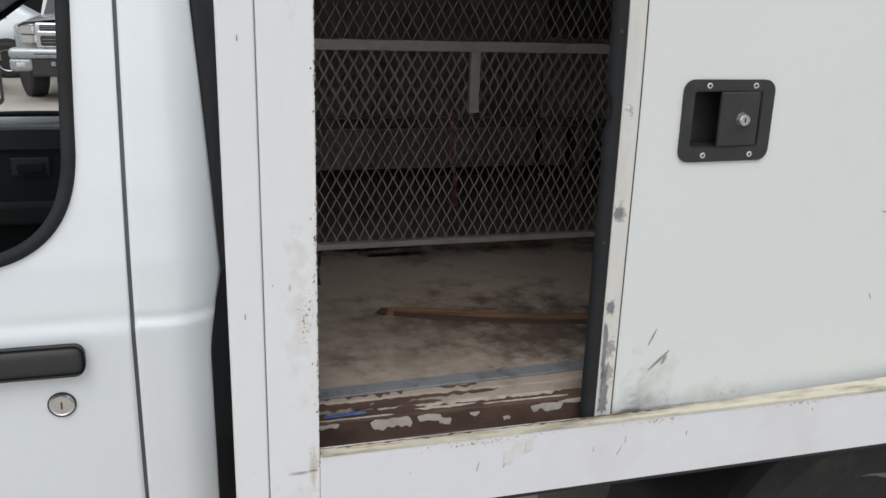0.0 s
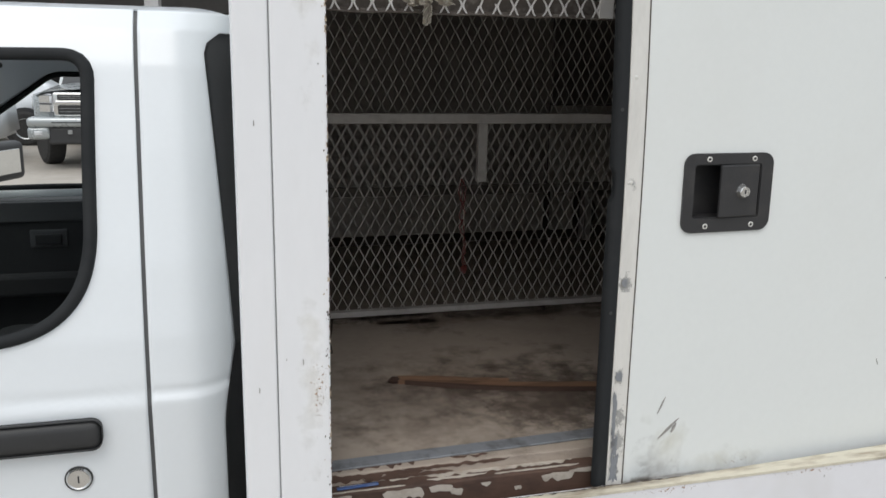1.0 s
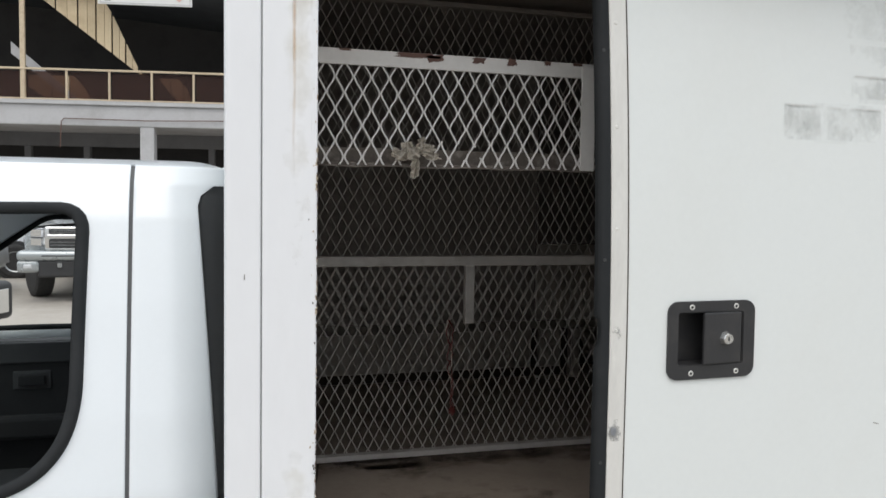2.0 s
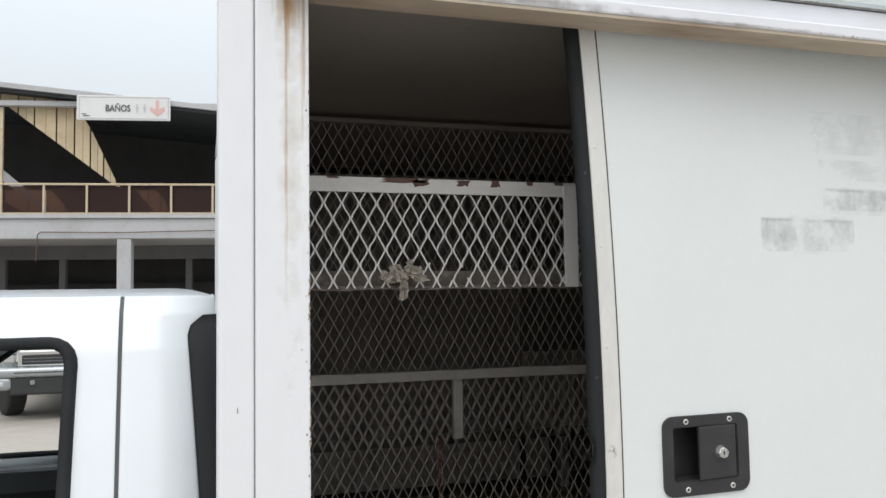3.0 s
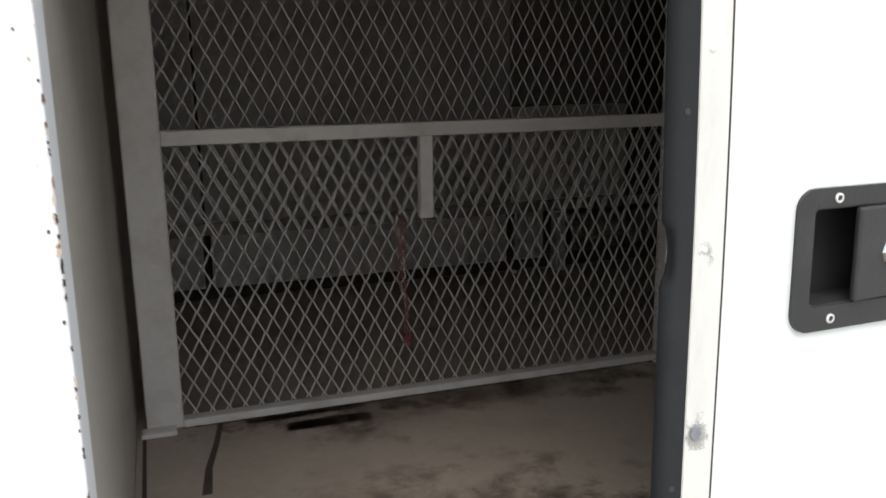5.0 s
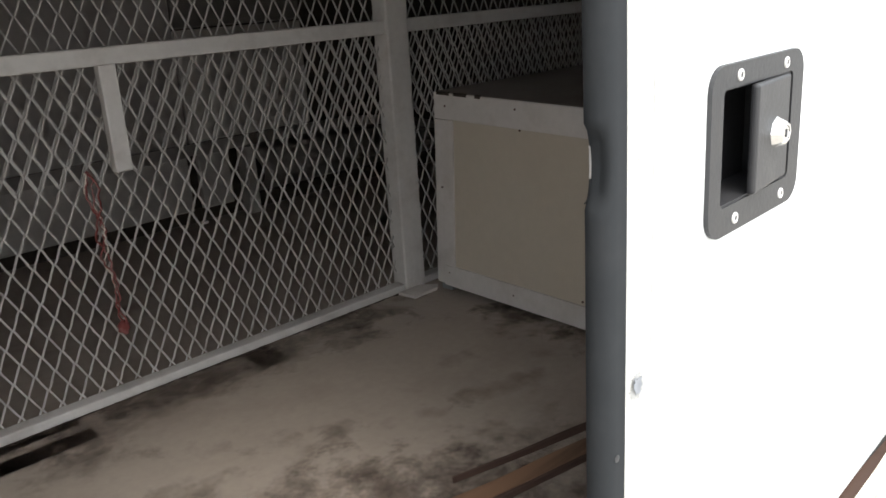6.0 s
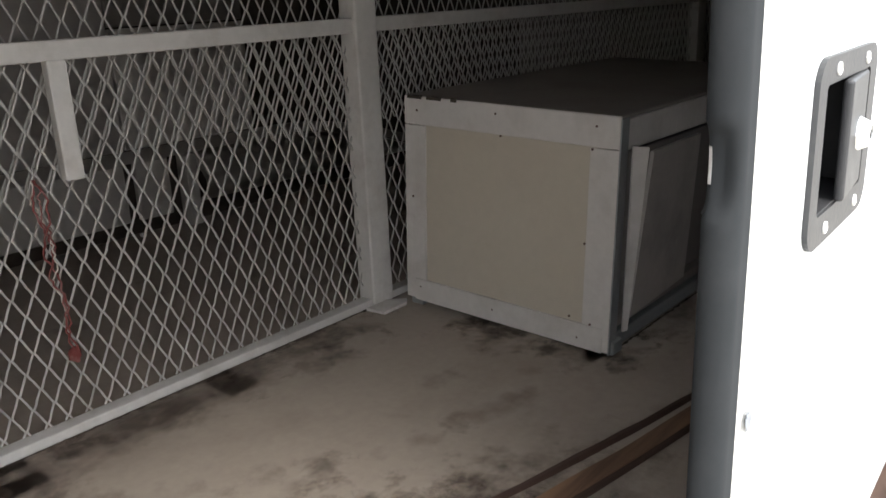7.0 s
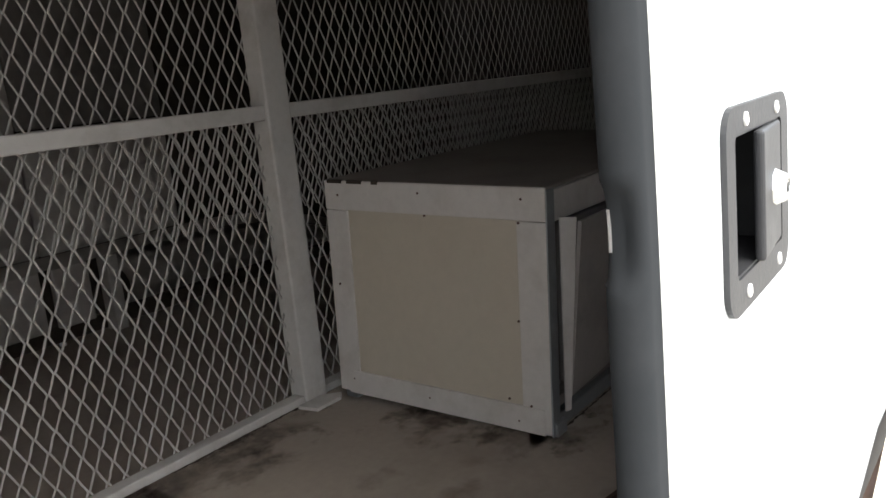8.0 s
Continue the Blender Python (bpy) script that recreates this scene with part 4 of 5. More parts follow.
part("pull_handle", blk((-1.118, side_y(1.04) - 0.017, 1.004), (-0.855, side_y(1.04) - 0.001, 1.048), 0.014, segments=4), BLACK, near_door, "black pull handle", smooth=True)
m = Matrix.Translation((-0.8915, side_y(0.957) - 0.001, 0.957)) @ Matrix.Rotation(radians(90), 4, "X")
part("lock", lathe([(0.0165, -0.002), (0.0165, 0.002), (0.0145, 0.0045), (0.013, 0.0035), (0.001, 0.004)], m, 24), CHROME, near_door, "round steel door lock")
part("lock_ring", lathe([(0.0185, -0.002), (0.0185, 0.0012), (0.0167, 0.0015), (0.0167, -0.002)], m, 28), BLACK, near_door)
part("key_slot", blk((-0.8925, side_y(0.957) - 0.0058, 0.952), (-0.8905, side_y(0.957) - 0.0046, 0.962)), BLACK, near_door)


# rear pillar, turning round the corner into the back of the cab
def pillar(place_sign):
    def fn(u, v):
        z = 0.42 + v * (1.598 - 0.42)
        y0 = side_y(z)
        if u < 0.3:
            x, y = -0.7898 + (u / 0.3) * 0.0453, y0
        else:
            a = (u - 0.3) / 0.7 * math.pi / 2
            x, y = -0.7445 + 0.090 * math.sin(a), y0 + 0.13 * (1 - math.cos(a))
        return Vector((x, y if place_sign > 0 else 2 * MID - y, z))
    bm = grid(fn, 26, 300)
    bmesh.ops.recalc_face_normals(bm, faces=bm.faces[:])
    bmesh.ops.solidify(bm, geom=bm.faces[:], thickness=0.006)
    return bm


part("rear_pillar", pillar(1), CAB_WHITE, cab, smooth=True)
part("rear_pillar", pillar(-1), CAB_WHITE, cab, smooth=True)
part("door_gap", grid(lambda u, v: Vector((-0.7965 + 0.0075 * u, side_y(0.42 + v * 1.176) + 0.0035, 0.42 + v * 1.176)), 1, 50), RUBBER_GREY, cab)


def rear_band(u, v):
    z = 1.12 + v * 0.448
    first = 0.56 - 0.26 * v + 0.22 * (max(v - 0.94, 0) / 0.06) ** 2
    a = (first + (1 - first) * u) * math.pi / 2
    return Vector((-0.7445 + 0.0935 * math.sin(a), side_y(z) + 0.1265 * (1 - math.cos(a)) + (0.3 * max(u - 0.9, 0)), z))


def lower_band(u, v):
    z = 0.44 + v * 0.69
    first = 0.40 - 0.02 * v + 0.20 * max((v - 0.82) / 0.18, 0) ** 1.5
    a = (first + (1 - first) * u) * math.pi / 2
    return Vector((-0.7445 + 0.0935 * math.sin(a), side_y(z) + 0.1265 * (1 - math.cos(a)), z))


# the dark gap behind the cab is painted in as a black sheet
bm = grid(lower_band, 16, 60)
bmesh.ops.solidify(bm, geom=bm.faces[:], thickness=0.004)
part("gap_seal", bm, BLACK, cab, "black sheet standing in for the dark gap between cab and cargo box", smooth=True)
bm = grid(rear_band, 16, 30)
bmesh.ops.solidify(bm, geom=bm.faces[:], thickness=0.004)
part("rear_window_rubber", bm, RUBBER_GREY, cab, "dark grey rear window rubber", smooth=True)
# back of the cab, below and round the rear window
part("back_panel", blk((-0.662, 0.24, 0.42), (-0.656, 1.46, 1.12), 0.002), CAB_WHITE, cab)
part("back_panel", blk((-0.662, 0.36, 1.555), (-0.656, 1.34, 1.60), 0.002), CAB_WHITE, cab)
part("rear_window", blk((-0.661, 0.33, 1.12), (-0.657, 1.37, 1.556), 0.001), DARKGLASS, cab, "dark rear window")


def roof_fn(u, v):
    lim = side_y(1.598)
    width = 2 * MID - 2 * lim
    y = lim + v * width
    edge = min(v, 1 - v) * width
    c = max(1 - edge / 0.13, 0.0)
    rear = -0.7445 + 0.090 * math.sqrt(max(1 - c * c, 0.0))
    x = -1.27 + u ** 0.6 * (rear + 1.27)
    z = 1.598 + 0.010 * (1 - math.exp(-edge / 0.05)) + 0.008 * math.sin(math.pi * v)
    back = max(0.0, 1 - (rear - x) / 0.07)
    return Vector((x, y, z - (z - 1.597) * back ** 2.2))


bm = grid(roof_fn, 60, 110)
bmesh.ops.solidify(bm, geom=bm.faces[:], thickness=0.006)
part("roof", bm, CAB_WHITE, cab, smooth=True)
part("windscreen", prism([(-1.29, 0.30, 1.60), (-1.29, 1.40, 1.60), (-1.86, 1.46, 1.14), (-1.86, 0.24, 1.14)], (0.003, 0, 0.004)), PANE, cab)
part("bonnet", grid(lambda u, v: Vector((-1.86 - 1.0 * u, 0.2 + 1.3 * v, 1.12 - 0.12 * u * u + 0.03 * math.sin(math.pi * v))), 8, 12), CAB_WHITE, cab, smooth=True)
part("front_wing", blk((-2.9, 0.12, 0.45), (-1.985, 0.20, 1.06), 0.03, segments=3), CAB_WHITE, cab, smooth=True)
part("front_wing", blk((-2.9, 1.50, 0.45), (-1.985, 1.58, 1.06), 0.03, segments=3), CAB_WHITE, cab, smooth=True)
part("nose_panel", blk((-2.88, 0.21, 0.50), (-2.83, 1.49, 1.005), 0.02, segments=3), CAB_WHITE, cab, smooth=True)
part("front_bumper", blk((-2.97, 0.14, 0.42), (-2.86, 1.56, 0.62), 0.03, segments=3), BLACK, cab, smooth=True)
# inside
part("headliner", blk((-1.28, 0.33, 1.572), (-0.70, 1.37, 1.585)), SEAT, cab)
part("inner_back", blk((-0.715, 0.25, 0.5), (-0.705, 1.45, 1.12)), SEAT, cab)
far_trim = part("door_trim", blk((-1.95, 1.50, 0.50), (-0.84, 1.555, 1.135), 0.012), BLACK, cab, "black inner door trim", smooth=False)
part("inner_handle_cup", blk((-1.205, 1.494, 0.995), (-1.105, 1.502, 1.048), 0.004), RUBBER_GREY, far_trim)
part("inner_handle", blk((-1.19, 1.486, 1.006), (-1.12, 1.495, 1.035), 0.003), BLACK, far_trim)
part("cab_floor", blk((-1.9, 0.2, 0.45), (-0.7, 1.5, 0.48)), SEAT, cab)
part("dashboard", blk((-1.90, 0.22, 0.75), (-1.52, 1.48, 1.12), 0.05, segments=3), BLACK, cab, smooth=True)
part("bench_seat", blk((-1.30, 0.26, 0.60), (-0.80, 1.44, 0.80), 0.05, segments=3), SEAT, cab, smooth=True)
tilt = Matrix.Translation((-0.84, 0, 0.75)) @ Matrix.Rotation(radians(8), 4, "Y") @ Matrix.Translation((0.84, 0, -0.75))
part("seat_back", blk((-0.90, 0.28, 0.72), (-0.80, 0.80, 1.17), 0.045, tilt, 3), SEAT, cab, smooth=True)
part("seat_back", blk((-0.90, 0.86, 0.72), (-0.80, 1.42, 1.17), 0.045, tilt, 3), SEAT, cab, smooth=True)
part("sun_visor", blk((-1.36, 1.0, 1.50), (-1.20, 1.34, 1.515), 0.006, None), SEAT, cab)
mirror_turn = Matrix.Translation((-1.31, 1.74, 1.215)) @ Matrix.Rotation(radians(-24), 4, "Z") @ Matrix.Translation((1.31, -1.74, -1.215))
far_mirror = part("wing_mirror", blk((-1.36, 1.64, 1.155), (-1.30, 1.84, 1.275), 0.02, mirror_turn, 3), BLACK, cab, "black wing mirror", smooth=True)
part("mirror_glass", blk((-1.2995, 1.672, 1.178), (-1.297, 1.806, 1.252), 0.001, mirror_turn), MIRROR, far_mirror)
part("mirror_arm", blk((-1.36, 1.54, 1.17), (-1.33, 1.66, 1.19), 0.005), BLACK, far_mirror)
part("arm_rest", blk((-1.75, 1.455, 0.86), (-1.0, 1.50, 0.925), 0.012), SEAT, far_trim)
part("trim_top", blk((-1.95, 1.492, 1.07), (-0.84, 1.502, 1.13), 0.004), RUBBER_GREY, far_trim, "grey upper door trim")
part("speaker_grille", lathe([(0.075, 0), (0.07, 0.004), (0.001, 0.005)], Matrix.Translation((-1.62, 1.499, 0.70)) @ Matrix.Rotation(radians(90), 4, "X"), 24), SEAT, far_trim)


def wheel(name_parent, x, y, r, width, side):
    """A tyre with shoulders on a pressed rim; side: which way the face looks along y."""
    m = Matrix.Translation((x, y, r)) @ Matrix.Rotation(radians(90 if side < 0 else -90), 4, "X")
    w = width / 2
    w1 = part("wheel", lathe([(r * 0.60, -w), (r * 0.86, -w), (r * 0.97, -w * 0.8), (r, -w * 0.55), (r, w * 0.55), (r * 0.97, w * 0.8), (r * 0.86, w), (r * 0.62, w * 0.96), (r * 0.6, w * 0.7)], m, 40), TYRE, name_parent, smooth=False)
    part("rim", lathe([(0.001, w * 0.35), (r * 0.16, w * 0.5), (r * 0.2, w * 0.2), (r * 0.5, w * 0.3), (r * 0.56, w * 0.75), (r * 0.62, w * 0.9), (r * 0.6, w * 0.6), (r * 0.6, -w * 0.8)], m, 32), SILVER, w1)
    return w1


wheel(cab, 0.62, 0.30, 0.36, 0.24, -1)
wheel(cab, 0.62, 1.40, 0.36, 0.24, 1)
wheel(cab, -2.35, 0.28, 0.36, 0.24, -1)
wheel(cab, -2.35, 1.42, 0.36, 0.24, 1)
part("chassis_rail", blk((-2.8, 0.45, 0.50), (2.0, 0.53, 0.66), 0.006), BLACK, cab)
part("chassis_rail", blk((-2.8, 1.17, 0.50), (2.0, 1.25, 0.66), 0.006), BLACK, cab)
part("body_mount", blk((-0.24, 0.10, 0.50), (-0.17, 0.50, 0.785), 0.004), GALV, cab)
part("mud_guard", grid(lambda u, v: Vector((0.62 + 0.46 * math.cos(math.pi * u), 0.16 + 0.3 * v, 0.36 + 0.43 * math.sin(math.pi * u) * 0.95)), 20, 2), BLACK, cab, smooth=True)

# ================= yard =================
bm = bmesh.new()
bmesh.ops.create_grid(bm, x_segments=4, y_segments=4, size=600)
ground = single("ground", bm, YARD, "dusty grey-brown concrete yard", "ground", kind="structure")
bm = blk((-60, -16.0, 0.0), (60, -15.7, 2.2))
single("boundary_wall", bm, CONCRETE, "plain grey concrete yard wall", "wall", kind="structure")


# ================= vehicles behind =================
def parked_pickup(x, y):
    """A full-size pickup seen from its front corner; its nose points to -y."""
    t = thing("parked_pickup", "silver-white full-size pickup with a chrome grille, parked in the yard", "pickup truck", (x, y, 0))

    def at(lo, hi, bev=0.0, seg=2):
        return blk((lo[0] + x, lo[1] + y, lo[2]), (hi[0] + x, hi[1] + y, hi[2]), bev, None, seg)
    part("body", at((0.05, 0.25, 0.55), (1.95, 5.3, 1.06), 0.09, 3), SILVER, t, smooth=True)
    part("bonnet", grid(lambda u, v: Vector((x + 0.10 + 1.8 * u, y + 0.22 + 1.4 * v, 1.02 + 0.10 * math.sin(math.pi * min(max(u, 0.0), 1.0)) ** 0.5 + 0.07 * v ** 0.6)), 20, 12), SILVER, t, smooth=True)
    part("grille_surround", at((0.34, 0.10, 0.735), (1.66, 0.30, 1.07), 0.03, 3), CHROME, t, "chrome grille surround", smooth=True)
    for z0, z1 in ((0.965, 1.045), (0.765, 0.895)):
        part("grille_opening", at((0.40, 0.085, z0), (1.60, 0.13, z1), 0.02, 3), BLACK, t)
        for k in range(1, 3):
            u = z0 + (z1 - z0) * k / 3
            part("grille_bar", at((0.42, 0.079, u - 0.003), (1.58, 0.1, u + 0.003), 0.002), GALV, t)
    part("badge_bar", at((0.37, 0.065, 0.897), (1.63, 0.115, 0.963), 0.02, 3), CHROME, t, "chrome centre bar", smooth=True)
    for x0, x1, sd in ((0.03, 0.345, 1), (1.655, 1.97, -1)):
        inner, outer = (x1, x0) if sd > 0 else (x0, x1)
        bm = prism([(x + inner, y + 0.12, 0.775), (x + inner, y + 0.12, 1.045), (x + outer, y + 0.34, 1.035), (x + outer, y + 0.34, 0.80)], (0, 0.22, 0))
        bmesh.ops.bevel(bm, geom=bm.edges[:], offset=0.025, segments=3, affect="EDGES")
        lamp = part("headlight", bm, LAMPGLASS, t, "clear swept headlight with two lamps", smooth=True)
        for z0, z1 in ((0.925, 1.02), (0.80, 0.895)):
            part("reflector", prism([(x + inner - 0.05 * sd, y + 0.150, z0), (x + inner - 0.05 * sd, y + 0.150, z1), (x + inner - 0.20 * sd, y + 0.255, z1), (x + inner - 0.20 * sd, y + 0.255, z0)], (0, -0.008, 0)), CHROME, lamp)
        part("lamp_divider", prism([(x + inner - 0.02 * sd, y + 0.128, 0.902), (x + inner - 0.02 * sd, y + 0.128, 0.916), (x + outer + 0.03 * sd, y + 0.315, 0.914), (x + outer + 0.03 * sd, y + 0.315, 0.902)], (0, -0.006, 0)), BLACK, lamp)
    part("bumper", at((0.0, -0.02, 0.595), (2.0, 0.30, 0.735), 0.055, 4), SILVER, t, "silver front bumper", smooth=True)
    part("bumper_slot", at((0.32, -0.024, 0.655), (1.68, 0.05, 0.675), 0.008), BLACK, t)
    for x0, x1 in ((0.0, 0.29), (1.71, 2.0)):
        part("bumper_corner", at((x0, 0.0, 0.43), (x1, 0.32, 0.605), 0.05, 4), SILVER, t, smooth=True)
        part("fog_light", at(((x0 + x1) / 2 - 0.06, -0.012, 0.48), ((x0 + x1) / 2 + 0.06, 0.03, 0.55), 0.02, 3), LAMPGLASS, t)
    part("valance", at((0.27, 0.02, 0.36), (1.73, 0.2, 0.60), 0.03), BLACK, t)
    part("tow_hook", at((0.52, -0.01, 0.50), (0.58, 0.06, 0.56), 0.01), GALV, t)
    part("tow_hook", at((1.42, -0.01, 0.50), (1.48, 0.06, 0.56), 0.01), GALV, t)
    part("cabin", prism([(x + 0.2, y + 1.5, 1.06), (x + 0.2, y + 3.4, 1.06), (x + 0.28, y + 3.3, 1.82), (x + 0.28, y + 2.2, 1.82)], (1.55, 0, 0)), SILVER, t)
    part("windscreen", prism([(x + 0.25, y + 1.52, 1.12), (x + 1.75, y + 1.52, 1.12), (x + 1.62, y + 2.14, 1.78), (x + 0.38, y + 2.14, 1.78)], (0, -0.01, 0.01)), DARKGLASS, t)
    for wx, sd in ((0.14, -1), (1.86, 1)):
        for wy in (0.95, 4.2):
            m = Matrix.Translation((x + wx, y + wy, 0.37)) @ Matrix.Rotation(radians(24 if wy < 2 else 0), 4, "Z") @ Matrix.Rotation(radians(90), 4, "Y")
            w = part("wheel", lathe([(0.2, -0.13), (0.31, -0.13), (0.36, -0.11), (0.37, -0.08), (0.37, 0.08), (0.36, 0.11), (0.31, 0.13), (0.2, 0.12)], m, 36), TYRE, t)
            part("rim", lathe([(0.001, -0.02), (0.21, -0.02), (0.225, -0.1), (0.225, 0.1), (0.2, 0.05), (0.001, 0.05)], m, 28), SILVER, w)
    return t


parked_pickup(-3.12, 11.5)


def parked_car(x, y):
    """A small white hatchback seen side-on, nose towards -x."""
    t = thing("parked_car", "white small car with steel wheels, parked in the yard", "car", (x, y, 0))
    prof = [(-2.0, 0.30), (-2.05, 0.60), (-1.9, 0.80), (-1.05, 0.98), (-0.45, 1.42), (0.75, 1.46), (1.55, 1.02), (1.75, 0.95), (1.8, 0.35)]
    bm = prism([(x + a, y, b) for a, b in prof], (0, 1.6, 0))
    bmesh.ops.bevel(bm, geom=bm.edges[:], offset=0.06, segments=3, affect="EDGES")
    part("body", bm, CAB_WHITE, t, smooth=True)
    part("side_window", prism([(x - 0.85, y - 0.004, 0.98), (x - 0.42, y - 0.004, 1.34), (x + 0.10, y - 0.004, 1.38), (x + 0.10, y - 0.004, 0.98)], (0, 0.01, 0)), DARKGLASS, t)
    part("side_window", prism([(x + 0.16, y - 0.004, 0.98), (x + 0.16, y - 0.004, 1.38), (x + 0.70, y - 0.004, 1.38), (x + 1.2, y - 0.004, 1.0)], (0, 0.01, 0)), DARKGLASS, t)
    part("headlight", blk((x - 2.06, y - 0.01, 0.62), (x - 1.75, y + 0.25, 0.78), 0.05, None, 3), LAMPGLASS, t, smooth=True)
    part("bumper", blk((x - 2.12, y - 0.005, 0.28), (x - 1.85, y + 1.6, 0.52), 0.06, None, 3), BLACK, t, smooth=True)
    for wx in (-1.25, 1.15):
        part("wheel_arch", lathe([(0.36, -0.006), (0.36, 0.02), (0.001, 0.02)], Matrix.Translation((x + wx, y, 0.31)) @ Matrix.Rotation(radians(90), 4, "X"), 28), BLACK, t)
        w = wheel(t, x + wx, y - 0.015, 0.30, 0.14, -1)
        for k in range(12):
            a = math.tau * k / 12
            p = Vector((x + wx + 0.125 * math.cos(a), y - 0.035, 0.30 + 0.125 * math.sin(a)))
            part("rim_hole", lathe([(0.018, 0), (0.018, 0.004), (0.001, 0.004)], Matrix.Translation(p) @ Matrix.Rotation(radians(90), 4, "X"), 10), BLACK, w)
    return t


parked_car(-5.0, 15.3)
parked_car(-5.44, 12.2)

# ================= two-storey building =================
BY = 21.0
bld = thing("building", "two-storey grey building with a railed gallery and dark canopy", "building", (-2, BY, 0))
K = 22.077 / 13.077


def bz(z):
    return 1.585 + (z + 0.025 - 1.585) * K


def bx(x):
    return -0.698 + (x - 0.215 + 0.698) * K


part("gallery_slab", blk((-30, BY, bz(2.50)), (16, BY + 4.5, bz(2.80)), 0.03), CONCRETE, bld, "grey painted gallery slab")
part("slab_edge", blk((-30, BY - 0.06, bz(2.80)), (16, BY + 0.2, bz(2.86)), 0.01), CONCRETE, bld)
# the rooms' darkness is put into the colours of these walls
part("back_wall", prism([(-30, BY + 4.4, 0), (16, BY + 4.4, 0), (16, BY + 4.4, bz(4.46) - 1.73), (-30, BY + 4.4, bz(4.60) + 2.58)], (0, 0.3, 0)), ROOM_SHADE, bld)
part("front_wall", blk((-30, BY + 3.9, 0.0), (16, BY + 4.0, bz(1.9))), ROOM_SHADE, bld)
for k in range(-9, 6):
    xc = bx(-1.215) + k * 4.9
    part("column", blk((xc - 0.17, BY + 0.02, 0), (xc + 0.17, BY + 0.34, bz(2.50)), 0.02), CONCRETE, bld)
    part("inner_post", blk((xc + 1.05, BY + 2.6, 0), (xc + 1.22, BY + 2.8, bz(2.5)), 0.01), SHOP_SHADE, bld)
    part("inner_post", blk((xc + 2.6, BY + 2.6, 0), (xc + 2.77, BY + 2.8, bz(2.5)), 0.01), SHOP_SHADE, bld)
part("door_header", blk((-30, BY + 2.55, bz(2.28)), (16, BY + 2.7, bz(2.50)), 0.01), SHOP_SHADE, bld)
part("top_rail", blk((-30, BY - 0.02, bz(3.285)), (16, BY + 0.03, bz(3.315)), 0.008), RAILPAINT, bld)
part("bottom_rail", blk((-30, BY - 0.02, bz(2.865)), (16, BY + 0.03, bz(2.885)), 0.008), RAILPAINT, bld)
for k in range(-18, 12):
    xp = bx(-2.33) + k * 0.9 * K * 0.66
    part("rail_post", blk((xp - 0.025, BY - 0.015, bz(2.86)), (xp + 0.025, BY + 0.035, bz(3.29)), 0.005), RAILPAINT, bld)
    part("parapet_panel", blk((xp + 0.04, BY + 0.06, bz(2.87)), (xp + 0.86 * K * 0.66, BY + 0.09, bz(3.27)), 0.004), BROWNGLASS, bld, "brown tinted parapet pane")
part("roof_edge", prism([(-30, BY - 0.3, bz(4.60) + 2.62), (-30, BY - 0.3, bz(4.60) + 2.74), (16, BY - 0.3, bz(4.46) - 1.57), (16, BY - 0.3, bz(4.46) - 1.69)], (0, 0.25, 0)), CONCRETE, bld)
part("roof_beam", blk((-30, BY - 0.1, bz(4.435)), (16, BY + 0.1, bz(4.51)), 0.01), CONCRETE, bld)
part("canopy", prism([(-30, BY - 0.2, bz(4.60) + 2.54), (16, BY - 0.2, bz(4.46) - 1.77), (16, BY + 9, bz(4.46) - 1.77), (-30, BY + 9, bz(4.60) + 2.54)], (0, 0, 0.08)), ROOFDARK, bld, "dark sheet-metal canopy")
part("roof_post", blk((bx(-2.97), BY, bz(2.86)), (bx(-2.90), BY + 0.08, bz(4.42)), 0.01), RAILPAINT, bld)
# curved band of beige sheets under the canopy
def level(rows, f):
    for (a0, b0), (a1, b1) in zip(rows, rows[1:]):
        if f <= a1:
            return b0 + (b1 - b0) * (f - a0) / (a1 - a0)
    return rows[-1][1]


UPPER = ((-0.40, 4.92), (0.0, 4.86), (0.42, 4.76), (0.606, 4.46), (0.69, 4.25), (0.82, 3.83), (0.93, 3.47), (1.0, 3.30))
BAND = 0.957
LOWER = ((-0.40, 4.92), (0.0, 4.46), (1.0, 3.29))
cuts = (-0.39, -0.27, -0.17, -0.085, 0.0, 0.075, 0.157, 0.262, 0.369, 0.455, 0.543, 0.62, 0.697, 0.762, 0.827, 0.89, 0.95, 1.0)
for k, (f0, f1) in enumerate(zip(cuts, cuts[1:])):
    f1 -= 0.016 if k % 2 else 0.004
    xa, xb = bx(-2.82 + 1.52 * f0), bx(-2.82 + 1.52 * f1)
    corners = ((xa, level(LOWER, f0)), (xb, level(LOWER, f1)), (xb, level(UPPER, f1)), (xa, level(UPPER, f0)))
    part("beige_sheet", prism([(-0.7 + (x + 0.7) * BAND, BY + 0.15, 1.58 + (bz(z) - 1.58) * BAND) for x, z in corners], (0, 0.05, 0)), BEIGE, bld)
# the lower end of two more such bands, behind the brown panes of the parapet
for pts in ([(-1.16, 3.28), (-0.99, 3.28), (-0.99, 3.06)], [(-0.975, 3.28), (-0.87, 3.28), (-0.81, 3.22), (-0.81, 2.88), (-0.975, 3.045)], [(-0.795, 3.20), (-0.74, 3.13), (-0.66, 2.87), (-0.795, 2.87)],
            [(-3.05, 3.28), (-2.72, 3.28), (-2.72, 2.90), (-3.05, 3.1)], [(-2.70, 3.28), (-2.52, 3.28), (-2.52, 2.87), (-2.70, 2.87)], [(-2.505, 3.28), (-2.40, 3.28), (-2.24, 3.1), (-2.115, 2.87), (-2.505, 2.87)]):
